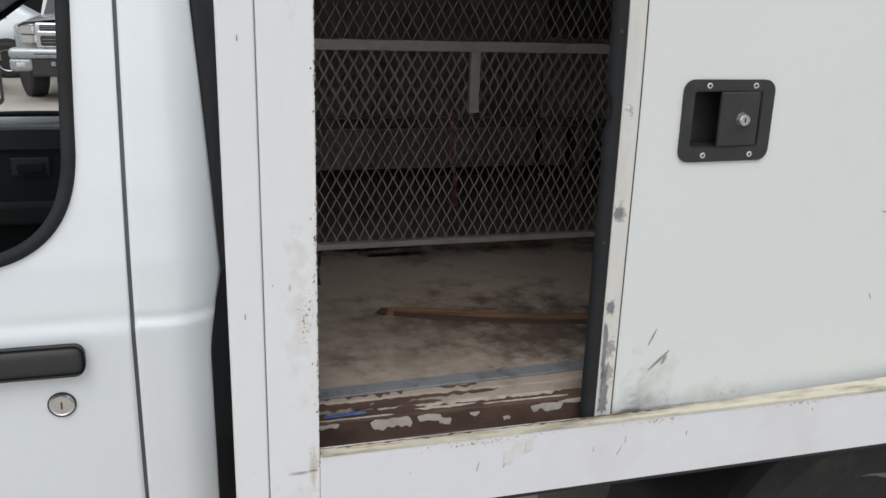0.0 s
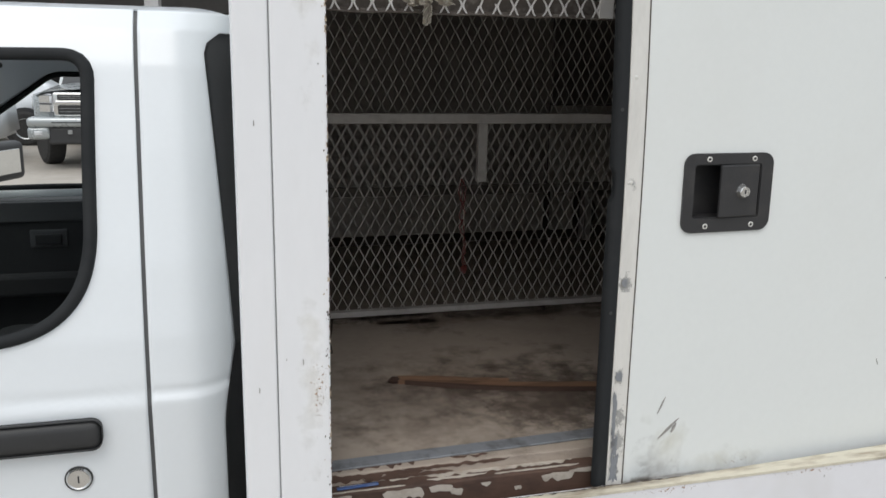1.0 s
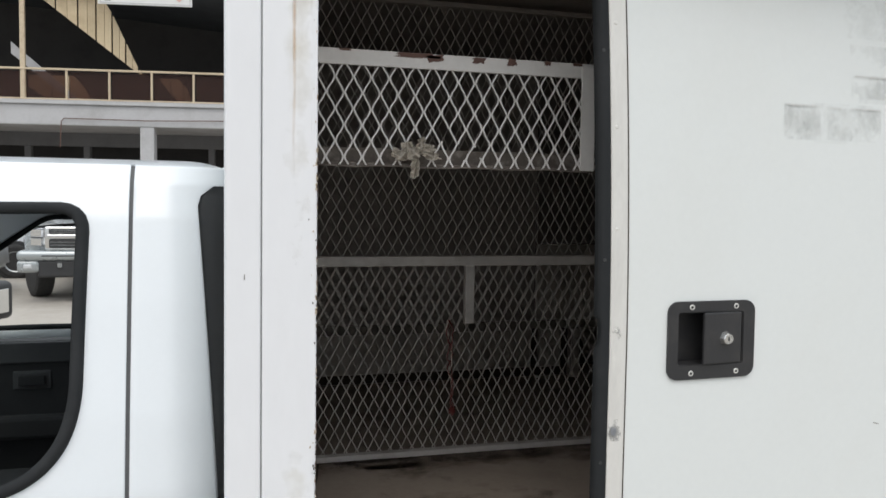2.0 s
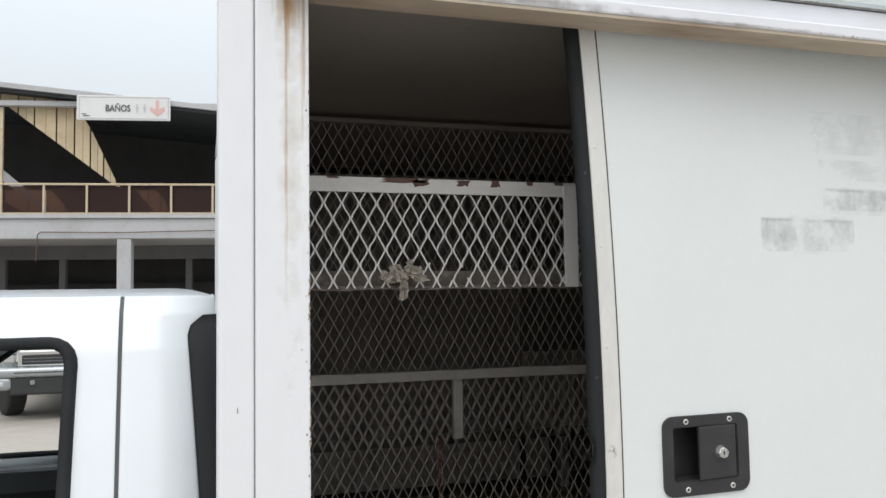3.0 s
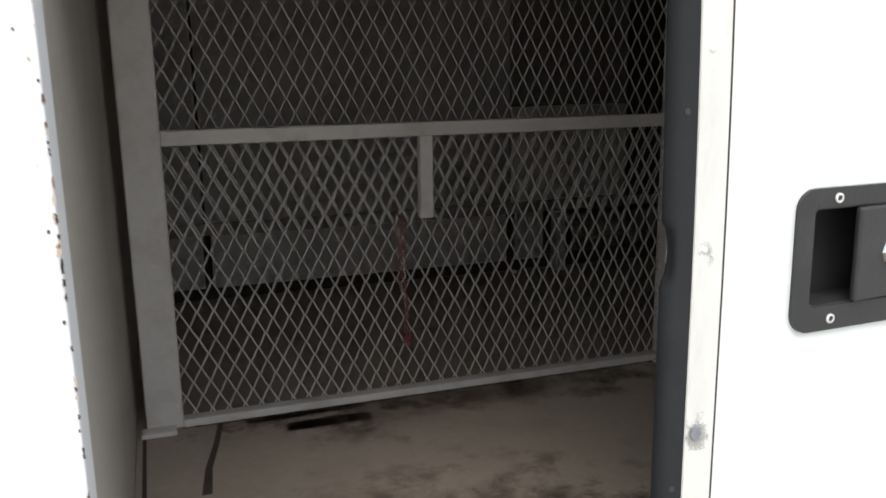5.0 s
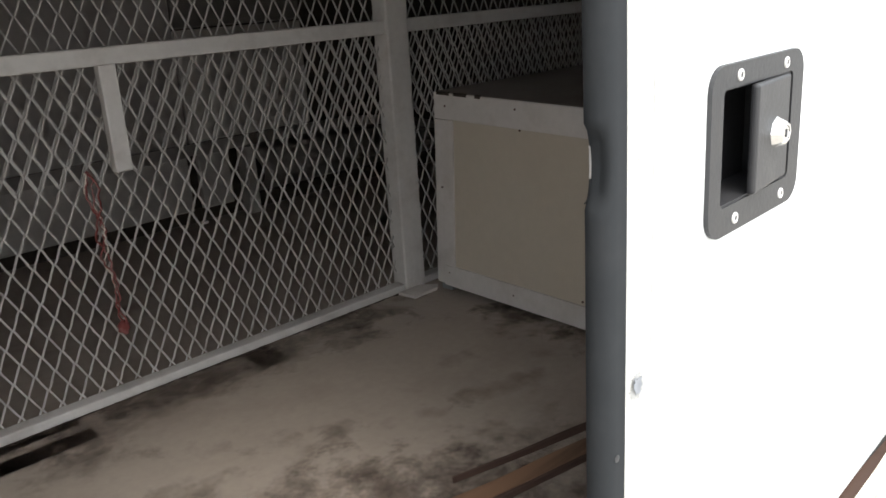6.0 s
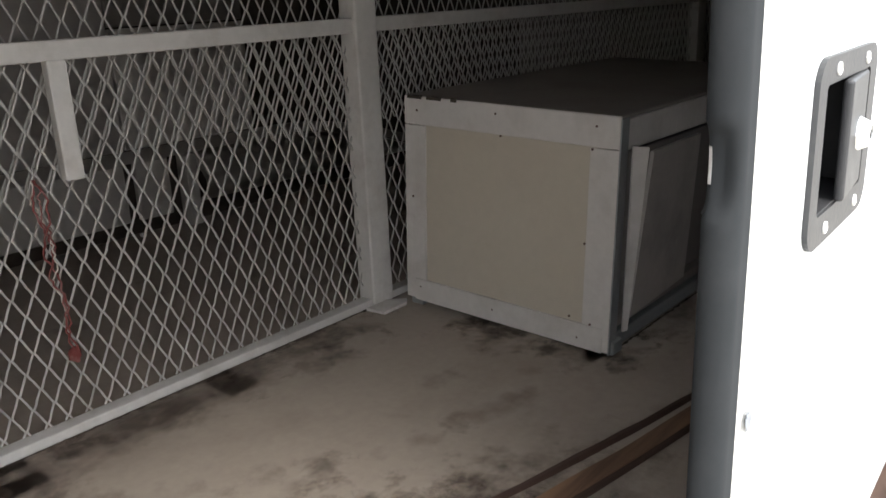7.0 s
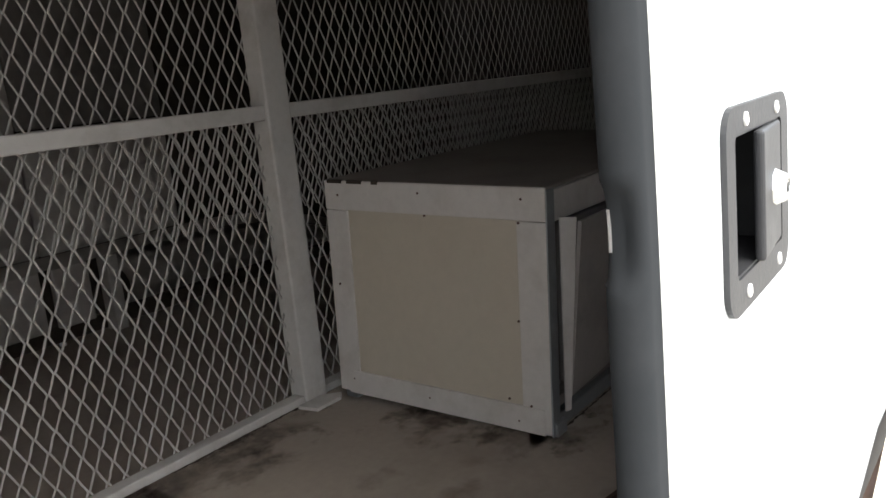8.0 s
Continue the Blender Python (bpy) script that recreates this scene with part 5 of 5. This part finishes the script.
    part("beige_sheet", prism([(bx(x), BY + 0.9, bz(z)) for x, z in pts], (0, 0.05, 0)), BEIGE, bld)
part("stair_stringer", prism([(bx(-3.2), BY + 0.5, bz(3.55)), (bx(-2.35), BY + 0.5, bz(2.86)), (bx(-2.2), BY + 0.5, bz(2.86)), (bx(-3.2), BY + 0.5, bz(3.72))], (0, 0.06, 0)), CONCRETE, bld)
part("hanging_cable", tube([(bx(-2.42), BY - 0.05, bz(2.18)), (bx(-2.40), BY - 0.05, bz(2.56)), (bx(-2.36), BY - 0.05, bz(2.60)), (bx(-1.2), BY - 0.05, bz(2.59)), (bx(0.2), BY - 0.05, bz(2.62))], 0.012, 6), PRIMER, bld)

sign = thing("hanging_sign", "white toilet sign with grey lettering and a red arrow", "sign", (bx(-1.24), BY - 0.35, bz(4.38)))
part("board", blk((bx(-1.90), BY - 0.40, bz(4.205)), (bx(-0.60), BY - 0.36, bz(4.565)), 0.01), SIGNWHITE, sign)
part("border", ring_plate([(bx(-1.87), BY - 0.405, bz(4.222)), (bx(-0.62), BY - 0.405, bz(4.222)), (bx(-0.62), BY - 0.405, bz(4.548)), (bx(-1.87), BY - 0.405, bz(4.548))],
                          [(bx(-1.855), BY - 0.405, bz(4.236)), (bx(-0.635), BY - 0.405, bz(4.236)), (bx(-0.635), BY - 0.405, bz(4.534)), (bx(-1.855), BY - 0.405, bz(4.534))], (0, 0.004, 0)), SIGNPALE, sign)
cu = bpy.data.curves.new("lettering", "FONT")
cu.offset = 0.003
cu.body, cu.size, cu.align_x, cu.align_y, cu.extrude = "BAÑOS", 0.23, "CENTER", "CENTER", 0.004
txt = new("lettering", cu)
txt.parent = sign
txt.scale = (0.78, 1, 1)
txt.location = Vector((bx(-1.33), BY - 0.41, bz(4.375))) - sign.location
txt.rotation_euler = (radians(90), 0, 0)
cu.materials.append(SIGNGREY)
ax, az = bx(-0.78), bz(4.385)
part("arrow", prism([(ax - 0.04, BY - 0.41, az + 0.2), (ax + 0.04, BY - 0.41, az + 0.2), (ax + 0.04, BY - 0.41, az - 0.02), (ax + 0.17, BY - 0.41, az + 0.04), (ax + 0.17, BY - 0.41, az - 0.06), (ax, BY - 0.41, az - 0.2),
                     (ax - 0.17, BY - 0.41, az - 0.06), (ax - 0.17, BY - 0.41, az + 0.04), (ax - 0.04, BY - 0.41, az - 0.02)], (0, 0.006, 0)), SIGNRED, sign)
for dx in (-0.07, 0.10):
    xm = bx(-1.02) + dx
    part("pictogram", prism([(xm - 0.035, BY - 0.408, az + 0.02), (xm - 0.012, BY - 0.408, az - 0.12), (xm + 0.012, BY - 0.408, az - 0.12), (xm + 0.035, BY - 0.408, az + 0.02), (xm + 0.02, BY - 0.408, az + 0.05), (xm - 0.02, BY - 0.408, az + 0.05)], (0, 0.006, 0)), SIGNPALE, sign)
    part("pictogram", lathe([(0.020, 0.0), (0.020, 0.006), (0.001, 0.006)], Matrix.Translation((xm, BY - 0.402, az + 0.085)) @ Matrix.Rotation(radians(90), 4, "X"), 12), SIGNPALE, sign)
sign.location += Vector((0.13, 0, -0.01))
for dx, dz, w in ((0.24, 0.09, 0.10), (0.27, 0.045, 0.15)):
    part("small_print", blk((bx(-1.89) + dx, BY - 0.408, bz(4.225) + dz), (bx(-1.89) + dx + w, BY - 0.401, bz(4.225) + dz + 0.022)), SIGNGREY, sign)
for x in (-1.7, -0.8):
    part("hanger", tube([(bx(x), BY - 0.38, bz(4.54)), (bx(x), BY - 0.05, bz(4.60))], 0.012, 6), GALV, sign)
# the building stands a little askew to the truck
TURN = Matrix.Rotation(radians(-10), 4, "Z")
pivot = Vector((bx(-1.8), BY, 0))
for ob in (bld, sign):
    ob.location = pivot + TURN @ (ob.location - pivot)
    ob.rotation_euler[2] = radians(-10)

# ================= marks, residue and wear =================
def torn(x0, x1, z0, z1, y, material, parent, label, seed):
    bm = bmesh.new()
    bm.faces.new([bm.verts.new(p) for p in ((x0, y, z0), (x1, y, z0), (x1, y, z1), (x0, y, z1))])
    return part("sticker_residue", bm, material, parent, label)


for k, (x0, x1, z0, z1, mt) in enumerate(((0.158, 0.224, 1.654, 1.708, S_TORN), (0.236, 0.284, 1.655, 1.706, S_TORN), (0.279, 0.338, 1.654, 1.706, S_TORN), (0.281, 0.42, 1.722, 1.757, S_TORN),
                                          (0.155, 0.345, 1.650, 1.712, S_GHOST), (0.278, 0.46, 1.715, 1.760, S_GHOST), (0.278, 0.46, 1.772, 1.806, S_GHOST), (0.262, 0.48, 1.815, 1.885, S_GHOST))):
    torn(x0, x1, z0, z1, -0.0003 - 0.0001 * k, mt, door, "grey residue of a peeled sticker", k)
rng = random.Random(21)
for x0, x1, z in ((0.160, 0.221, 1.7062), (0.240, 0.262, 1.7048), (0.279, 0.336, 1.7052), (0.287, 0.37, 1.7565)):
    n = 14
    top = [(x0 + (x1 - x0) * k / n, -0.0014, z + 0.0005 + 0.0007 * rng.random()) for k in range(n + 1)]
    low = [(x0 + (x1 - x0) * k / n, -0.0014, z - 0.0004 - 0.0012 * rng.random() ** 3) for k in range(n + 1)]
    part("residue_edge", prism(top + low[::-1], (0, -0.0002, 0)), GLUE, door)
for i, (x0, z0, x1, z1, w) in enumerate(((-0.040, 1.036, -0.052, 1.010, 0.003), (-0.014, 0.998, -0.048, 0.968, 0.005), (-0.018, 0.990, -0.026, 0.976, 0.006), (0.34, 1.20, 0.352, 1.197, 0.002), (0.345, 1.06, 0.35, 1.048, 0.0015))):
    a, b = Vector((x0, 0, z0)), Vector((x1, 0, z1))
    p = (b - a).normalized()
    q = Vector((-p.z, 0, p.x)) * w / 2
    part("scuff", prism([a - q * 0.3, a.lerp(b, 0.4) - q, b - q * 0.4, b + q * 0.4, a.lerp(b, 0.5) + q, a + q * 0.2], (0, -0.0006, 0)), SCUFF, door)
rng = random.Random(77)
for k in range(46):
    z = rng.choice((rng.gauss(1.15, 0.06), rng.uniform(0.95, 1.95)))
    x = JAMB - abs(rng.gauss(0, 0.004))
    s = rng.uniform(0.0005, 0.0014)
    part("rust_speck", ragged(x - s, x + s * 0.6, z - s * rng.uniform(1, 2.5), z + s, YN - 0.0002, k, 0.0005, 9, 0.5), RUSTY_LIP if rng.random() < 0.6 else DIRT_AND_SHADE, box_body)
for k in range(64):
    z = rng.choice((rng.gauss(1.10, 0.07), rng.gauss(1.46, 0.07), rng.gauss(1.55, 0.05), rng.uniform(0.93, 1.9)))
    w, h = rng.uniform(0.0004, 0.0014), rng.uniform(0.0008, 0.0042)
    part("chipped_edge", ragged(JAMB - w, JAMB + 0.0009, z - h, z + h, YN - 0.0003, 500 + k, 0.0004, 13, 0.65), rng.choice((DIRT_AND_SHADE, DIRT_AND_SHADE, PRIMER, RUSTY_LIP)), box_body)
    if k % 2:
        part("chipped_edge", ragged(JAMB - w * 2.2, JAMB + 0.0005, z - h * 1.6, z + h * 1.3, YN - 0.0001, 700 + k, 0.0002, 15, 0.6), RUSTY_LIP, box_body)
for k in range(34):
    z = rng.choice((rng.uniform(0.98, 1.36), rng.gauss(1.22, 0.03)))
    w, h = rng.uniform(0.0004, 0.0016), rng.uniform(0.0006, 0.0034)
    part("chipped_edge", ragged(JAMB - w, JAMB + 0.0009, z - h, z + h, YN - 0.0003, 900 + k, 0.0004, 17, 0.75), rng.choice((DIRT_AND_SHADE, PRIMER, PRIMER)), box_body)
for x, z, s in ((-0.592, 1.150, 0.003), (-0.648, 1.115, 0.003), (-0.645, 1.455, 0.003), (-0.613, 1.155, 0.002)):
    part("paint_chip", ragged(x - s * 0.25, x + s * 0.25, z - s * 1.5, z + s * 1.5, YN - 0.0002 if x > -0.62 else YN + 0.0017, int(z * 999), 0.0004, 10, 0.5), SCUFF, box_body)
for k, (x, z, w, h) in enumerate(((-0.262, 0.884, 0.034, 0.028), (-0.283, 0.868, 0.016, 0.022), (-0.252, 0.886, 0.012, 0.02))):
    part("flaked_patch", ragged(x - w / 2, x + w / 2, z - h / 2, z + h / 2, -0.0337 - 0.0007 * k, int(x * 500), 0.0005, 30, 0.3), FADED, box_body)
def flake(x0, x1, a0, a1, at, plane, seed, material=CRATE_FRAME, wave=0.45):
    """A long flake of old paint with a wandering torn outline, on a level top or an upright face."""
    n = max(int((x1 - x0) / 0.0035), 8)
    span = a1 - a0
    top, low = [], []
    for k in range(n + 1):
        f = k / n
        end = min(1.0, 3.2 * math.sqrt(f * (1 - f)) + 0.08)
        hi = a1 - span * wave * (0.5 + 0.9 * noise.noise(Vector((f * n * 0.23, seed, 0)))) * 0.6 - span * 0.5 * (1 - end)
        lo = a0 + span * wave * (0.5 + 0.9 * noise.noise(Vector((f * n * 0.31, seed, 5)))) + span * 0.5 * (1 - end)
        x = x0 + (x1 - x0) * f
        hi = max(hi, lo + 0.0006)
        top.append((x, hi, at) if plane == "z" else (x, at, hi))
        low.append((x, lo, at) if plane == "z" else (x, at, lo))
    return prism(top + low[::-1], (0, 0, 0.0008) if plane == "z" else (0, -0.0008, 0))


# brown wear creeping from the ledge over the floor's rim, and grime on the sill's back edge
for k, (x0, x1, a0, a1) in enumerate(((-0.562, -0.415, 0.0555, 0.0830), (-0.36, -0.30, 0.0600, 0.0760), (-0.12, -0.03, 0.0600, 0.0740))):
    part("worn_rim", flake(x0, x1, a0, a1, FLOOR_Z + 0.0001 + 0.0002 * k, "z", 31 + 3 * k, LEDGE, 0.85), LEDGE, box_body)
for k, (x0, x1, a0, a1) in enumerate(((-0.564, -0.405, 0.9200, 0.9385), (-0.44, -0.27, 0.9290, 0.9385), (-0.13, 0.10, 0.9200, 0.9300), (-0.50, -0.36, 0.9195, 0.9300))):
    part("worn_rim", flake(x0, x1, a0, a1, 0.0557 - 0.0002 * k, "y", 91 + 3 * k, LEDGE, 0.6), LEDGE, box_body)
for k, (x0, x1, a0, a1) in enumerate(((-0.556, -0.36, -0.0245, -0.0185), (-0.37, -0.14, -0.0230, -0.0172), (-0.17, -0.01, -0.0205, -0.0150), (-0.52, -0.44, -0.0300, -0.0260))):
    part("sill_grime", flake(x0, x1, a0, a1, 0.9085 + 0.0001 * k, "z", 61 + 3 * k, DIRT_AND_SHADE, 0.9), DIRT_AND_SHADE if k < 3 else RUST, box_body)

for k, (x0, x1, y0, y1) in enumerate(((-0.410, -0.165, 0.042, 0.066), (-0.405, -0.31, 0.036, 0.045), (-0.535, -0.50, 0.046, 0.054), (-0.46, -0.43, 0.050, 0.056), (-0.30, -0.16, 0.0335, 0.040), (-0.14, 0.36, 0.042, 0.064), (-0.55, -0.44, 0.0305, 0.036))):
    part("paint_flake", flake(x0, x1, y0, y1, 0.9212, "z", k * 3.7), OLDCREAM, box_body)
for k, (x0, x1, z0, z1) in enumerate(((-0.475, -0.412, 0.897, 0.9205), (-0.405, -0.368, 0.903, 0.919), (-0.372, -0.352, 0.897, 0.912), (-0.226, -0.172, 0.899, 0.917), (-0.18, -0.12, 0.910, 0.919), (-0.324, -0.308, 0.906, 0.914), (-0.55, -0.52, 0.909, 0.919), (-0.27, -0.258, 0.893, 0.902), (-0.10, 0.15, 0.900, 0.919))):
    part("paint_flake", flake(x0, x1, z0, z1, 0.0296, "y", 40 + k * 2.3), OLDCREAM, box_body)

# grime on the floor: a dark run from the post and stains along the partition
rng = random.Random(31)
for pts, wide in (([(-0.440, 0.815), (-0.452, 0.74), (-0.468, 0.66), (-0.476, 0.58)], 0.008), ([(-0.558, 0.80), (-0.557, 0.6), (-0.556, 0.4), (-0.556, 0.12)], 0.004)):
    left = [(x - wide * rng.uniform(0.5, 1.0), y, FLOOR_Z + 0.0002) for x, y in pts]
    right = [(x + wide * rng.uniform(0.5, 1.0), y, FLOOR_Z + 0.0002) for x, y in pts]
    part("floor_grime", prism(left + right[::-1], (0, 0, 0.0006)), DIRT_AND_SHADE, box_body)


def patch(name, material, parent, a, b, plane, at, label=""):
    """A thin stain on a flat face: its two corners in the face's own axes."""
    bm = bmesh.new()
    if plane == "y":
        pts = [(a[0], at, a[1]), (b[0], at, a[1]), (b[0], at, b[1]), (a[0], at, b[1])]
    else:
        pts = [(a[0], a[1], at), (b[0], a[1], at), (b[0], b[1], at), (a[0], b[1], at)]
    bm.faces.new([bm.verts.new(p) for p in pts])
    return part(name, bm, material, parent, label)


# grime on the door's lower corner and edge strip
patch("smudge", S_SMUDGE, door, (-0.170, 0.835), (0.0, 0.975), "y", -0.0007, "grey-brown grime")
patch("smudge", S_SMUDGE, door, (-0.150, 0.870), (-0.058, 0.945), "y", -0.0009)
patch("smudge", S_YELLOW, door, (-0.12, 0.88), (0.02, 1.03), "y", -0.00055)
patch("smudge", S_YELLOW, door, (-0.09, 0.885), (0.20, 0.945), "y", -0.0008)
patch("smudge", S_RUSTDOTS, door, (0.02, 0.897), (0.17, 0.925), "y", -0.0010)
patch("scraped_patch", S_GREY, door, (-0.133, 0.905), (-0.108, 1.05), "y", -0.0042)
# rust and yellowing on the jamb
patch("rust_stain", S_RUSTDOTS, box_body, (-0.592, 1.00), (-0.5575, 1.21), "y", YN - 0.0008, "speckled rust")
patch("rust_stain", S_YELLOW, box_body, (-0.605, 0.98), (-0.5575, 1.24), "y", YN - 0.0006)
patch("rust_stain", S_YELLOW, box_body, (-0.600, 1.45), (-0.558, 2.2), "y", YN - 0.0006)
patch("rust_stain", S_RUST, box_body, (-0.604, 1.93), (-0.558, 1.985), "y", YN - 0.0010, "soft rust under the header")
for x, w, low in ((-0.5860, 0.0024, 1.58), (-0.5855, 0.0040, 1.72), (-0.5635, 0.0026, 1.60), (-0.5640, 0.0045, 1.74)):
    patch("rust_stain", S_RUST, box_body, (x - w, low), (x + w, 2 * 1.972 - low), "y", YN - 0.0011 - w * 0.02)
patch("rust_stain", S_RUSTDOTS, box_body, (-0.580, 0.885), (-0.5575, 0.935), "y", YN - 0.0008)
patch("rust_stain", S_RUSTDOTS, box_body, (-0.578, 1.04), (-0.5575, 1.20), "y", YN - 0.0010)
patch("rust_stain", S_RUSTDOTS, box_body, (-0.572, 0.870), (-0.546, 0.925), "y", YN - 0.0024)
patch("rust_stain", S_RUST, box_body, (-0.572, 0.85), (-0.5575, 0.93), "y", YN - 0.0012)
patch("rust_stain", S_YELLOW, box_body, (-0.664, 0.72), (-0.5575, 0.90), "y", YN - 0.0006)
patch("rust_stain", S_RUSTDOTS, box_body, (JAMB + 0.003, 0.886), (-0.10, 0.912), "y", -0.0350, "rust along the sill edge")
patch("rust_stain", S_RUSTDOTS, box_body, (-0.18, 0.889), (0.10, 0.912), "y", -0.0354)
patch("rust_stain", S_RUSTDOTS, box_body, (0.05, 0.891), (0.40, 0.912), "y", -0.0358)
patch("rust_stain", S_SMUDGE, box_body, (-0.30, -0.030), (-0.02, -0.014), "z", 0.9094, "grime on the sill edge")
patch("rust_stain", S_SMUDGE, box_body, (JAMB + 0.004, -0.026), (-0.25, -0.010), "z", 0.9096)
patch("rust_stain", S_SMUDGE, box_body, (-0.12, -0.020), (0.12, -0.006), "z", 0.9098)
patch("weld_grime", S_SMUDGE, box_body, (-0.600, 0.882), (-0.562, 0.888), "y", YN - 0.0014)
for x, z, dx, dz in ((-0.107, 0.850, 0.007, 0.012), (-0.148, 0.860, 0.002, 0.008), (-0.332, 0.852, 0.004, 0.014), (-0.291, 0.852, 0.003, 0.010), (-0.095, 0.868, 0.001, 0.012), (0.01, 0.868, 0.001, 0.008), (-0.431, 0.863, 0.001, 0.0015), (0.24, 0.885, 0.001, 0.004)):
    part("scratch", prism([(x, -0.0337, z), (x + 0.0012, -0.0337, z), (x + dx + 0.0008, -0.0337, z + dz), (x + dx, -0.0337, z + dz)], (0, -0.0004, 0)), SCUFF, box_body)
# smears and rust on the header rail
patch("smear", S_SMUDGE, box_body, (-0.50, 1.9775), (-0.08, 1.9945), "y", -0.0664, "grey smear")
patch("smear", S_SMUDGE, box_body, (-0.20, 1.9785), (0.30, 1.9865), "y", -0.0667)
patch("smear", S_RUSTDOTS, box_body, (0.12, 1.9765), (0.42, 1.986), "y", -0.0670)
patch("smear", S_RUST, box_body, (-0.600, 1.974), (-0.575, 2.0), "y", -0.0672)
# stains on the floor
# broad soft brown patches, most of them near the door
patch("floor_stain", S_FRONT, box_body, (-0.62, 0.02), (0.10, 0.62), "z", FLOOR_Z + 0.00012, "brown patch on the floor near the door")
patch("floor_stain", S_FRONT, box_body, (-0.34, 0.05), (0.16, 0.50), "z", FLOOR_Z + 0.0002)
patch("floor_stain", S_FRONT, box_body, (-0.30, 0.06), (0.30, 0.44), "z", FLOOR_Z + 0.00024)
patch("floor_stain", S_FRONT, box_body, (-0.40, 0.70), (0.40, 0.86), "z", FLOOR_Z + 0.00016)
# dark patches round the crate and along the partition's foot
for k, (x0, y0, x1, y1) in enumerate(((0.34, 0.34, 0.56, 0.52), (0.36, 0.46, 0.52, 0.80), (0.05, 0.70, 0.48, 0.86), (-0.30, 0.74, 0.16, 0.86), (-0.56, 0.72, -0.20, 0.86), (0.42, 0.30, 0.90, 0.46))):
    patch("floor_stain", S_FLOOR, box_body, (x0, y0), (x1, y1), "z", FLOOR_Z + 0.0003 + 0.00004 * k, "dark patch at the foot of the partition and crate")
# narrow dark strips along the lower edges of crate and partition
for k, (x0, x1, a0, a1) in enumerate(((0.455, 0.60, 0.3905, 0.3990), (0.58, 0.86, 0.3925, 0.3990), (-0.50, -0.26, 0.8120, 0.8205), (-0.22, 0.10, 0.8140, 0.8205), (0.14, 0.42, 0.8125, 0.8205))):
    part("floor_grime", flake(x0, x1, a0, a1, FLOOR_Z + 0.0005, "z", 131 + 3 * k, DIRT_AND_SHADE, 0.9), DIRT_AND_SHADE, box_body)
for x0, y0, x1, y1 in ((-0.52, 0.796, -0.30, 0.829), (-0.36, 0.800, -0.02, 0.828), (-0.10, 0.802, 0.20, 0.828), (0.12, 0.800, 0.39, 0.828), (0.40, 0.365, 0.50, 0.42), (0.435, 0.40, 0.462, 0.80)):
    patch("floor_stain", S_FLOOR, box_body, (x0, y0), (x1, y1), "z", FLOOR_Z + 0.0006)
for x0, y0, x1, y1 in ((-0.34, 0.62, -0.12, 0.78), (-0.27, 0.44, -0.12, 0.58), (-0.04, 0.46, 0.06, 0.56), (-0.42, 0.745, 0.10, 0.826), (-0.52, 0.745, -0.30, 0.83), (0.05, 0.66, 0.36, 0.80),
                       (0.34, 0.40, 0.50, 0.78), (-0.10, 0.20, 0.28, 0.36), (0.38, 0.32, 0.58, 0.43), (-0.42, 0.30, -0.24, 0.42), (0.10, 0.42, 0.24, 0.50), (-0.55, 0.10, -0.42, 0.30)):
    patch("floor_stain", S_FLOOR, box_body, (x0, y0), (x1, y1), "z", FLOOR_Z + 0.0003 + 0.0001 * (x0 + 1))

for z in (1.079, 1.224, 1.369):
    patch("scraped_patch", S_GREY, door, (-0.134, z - 0.016), (-0.112, z + 0.016), "y", -0.0038)


# bare grey patches where the paint has come off the edge strip
for k, (x0, x1, z0, z1) in enumerate(((-0.1312, -0.1235, 0.968, 1.058), (-0.1312, -0.1150, 0.900, 0.958), (-0.1300, -0.1185, 0.945, 0.985), (-0.1308, -0.1165, 1.069, 1.088), (-0.1300, -0.1195, 1.216, 1.229))):
    part("bare_patch", ragged(x0, x1, z0, z1, -0.0044 - 0.0002 * k, 300 + k, 0.0003, 30, 0.45), STEEL, door, "bare grey metal patch")


# the door panel stands slightly turned inwards beyond its edge strip
def bow(x):
    return 0.050 * math.log1p(math.exp(min((x + 0.055) / 0.02, 40))) * 0.02 if x < 0.74 else 0.050 * 0.795


def lean(z):
    """The upper half of the sheet-metal door is bent forward and a little inwards towards its rail."""
    q = max(0.0, z - 1.30) ** 2
    return 0.048 * q, 0.018 * q


def bend_meshes(ob):
    if ob.type == "MESH":
        me = ob.data
        base = Vector((0.4, 0.01, 0.905))
        bm = bmesh.new()
        bm.from_mesh(me)
        for x in (-0.10, -0.085, -0.07, -0.055, -0.04, -0.025, 0.0, 0.03, 0.06, 0.12, 0.2, 0.3, 0.5, 0.74):
            bmesh.ops.bisect_plane(bm, geom=bm.verts[:] + bm.edges[:] + bm.faces[:], plane_co=(x - base.x, 0, 0), plane_no=(1, 0, 0), dist=1e-6)
        for k in range(12):
            z = 1.34 + 0.055 * k
            bmesh.ops.bisect_plane(bm, geom=bm.verts[:] + bm.edges[:] + bm.faces[:], plane_co=(0, 0, z - base.z), plane_no=(0, 0, 1), dist=1e-6)
        for v in bm.verts:
            x = v.co.x + base.x
            d = bow(x)
            forward, inward = lean(v.co.z + base.z)
            v.co.y += d + inward
            v.co.x += (d * (x + 0.69) / 1.07 if x < 0.6 else 0.0) - forward
        bm.to_mesh(me)
        bm.free()
    for child in ob.children:
        bend_meshes(child)


bend_meshes(door)
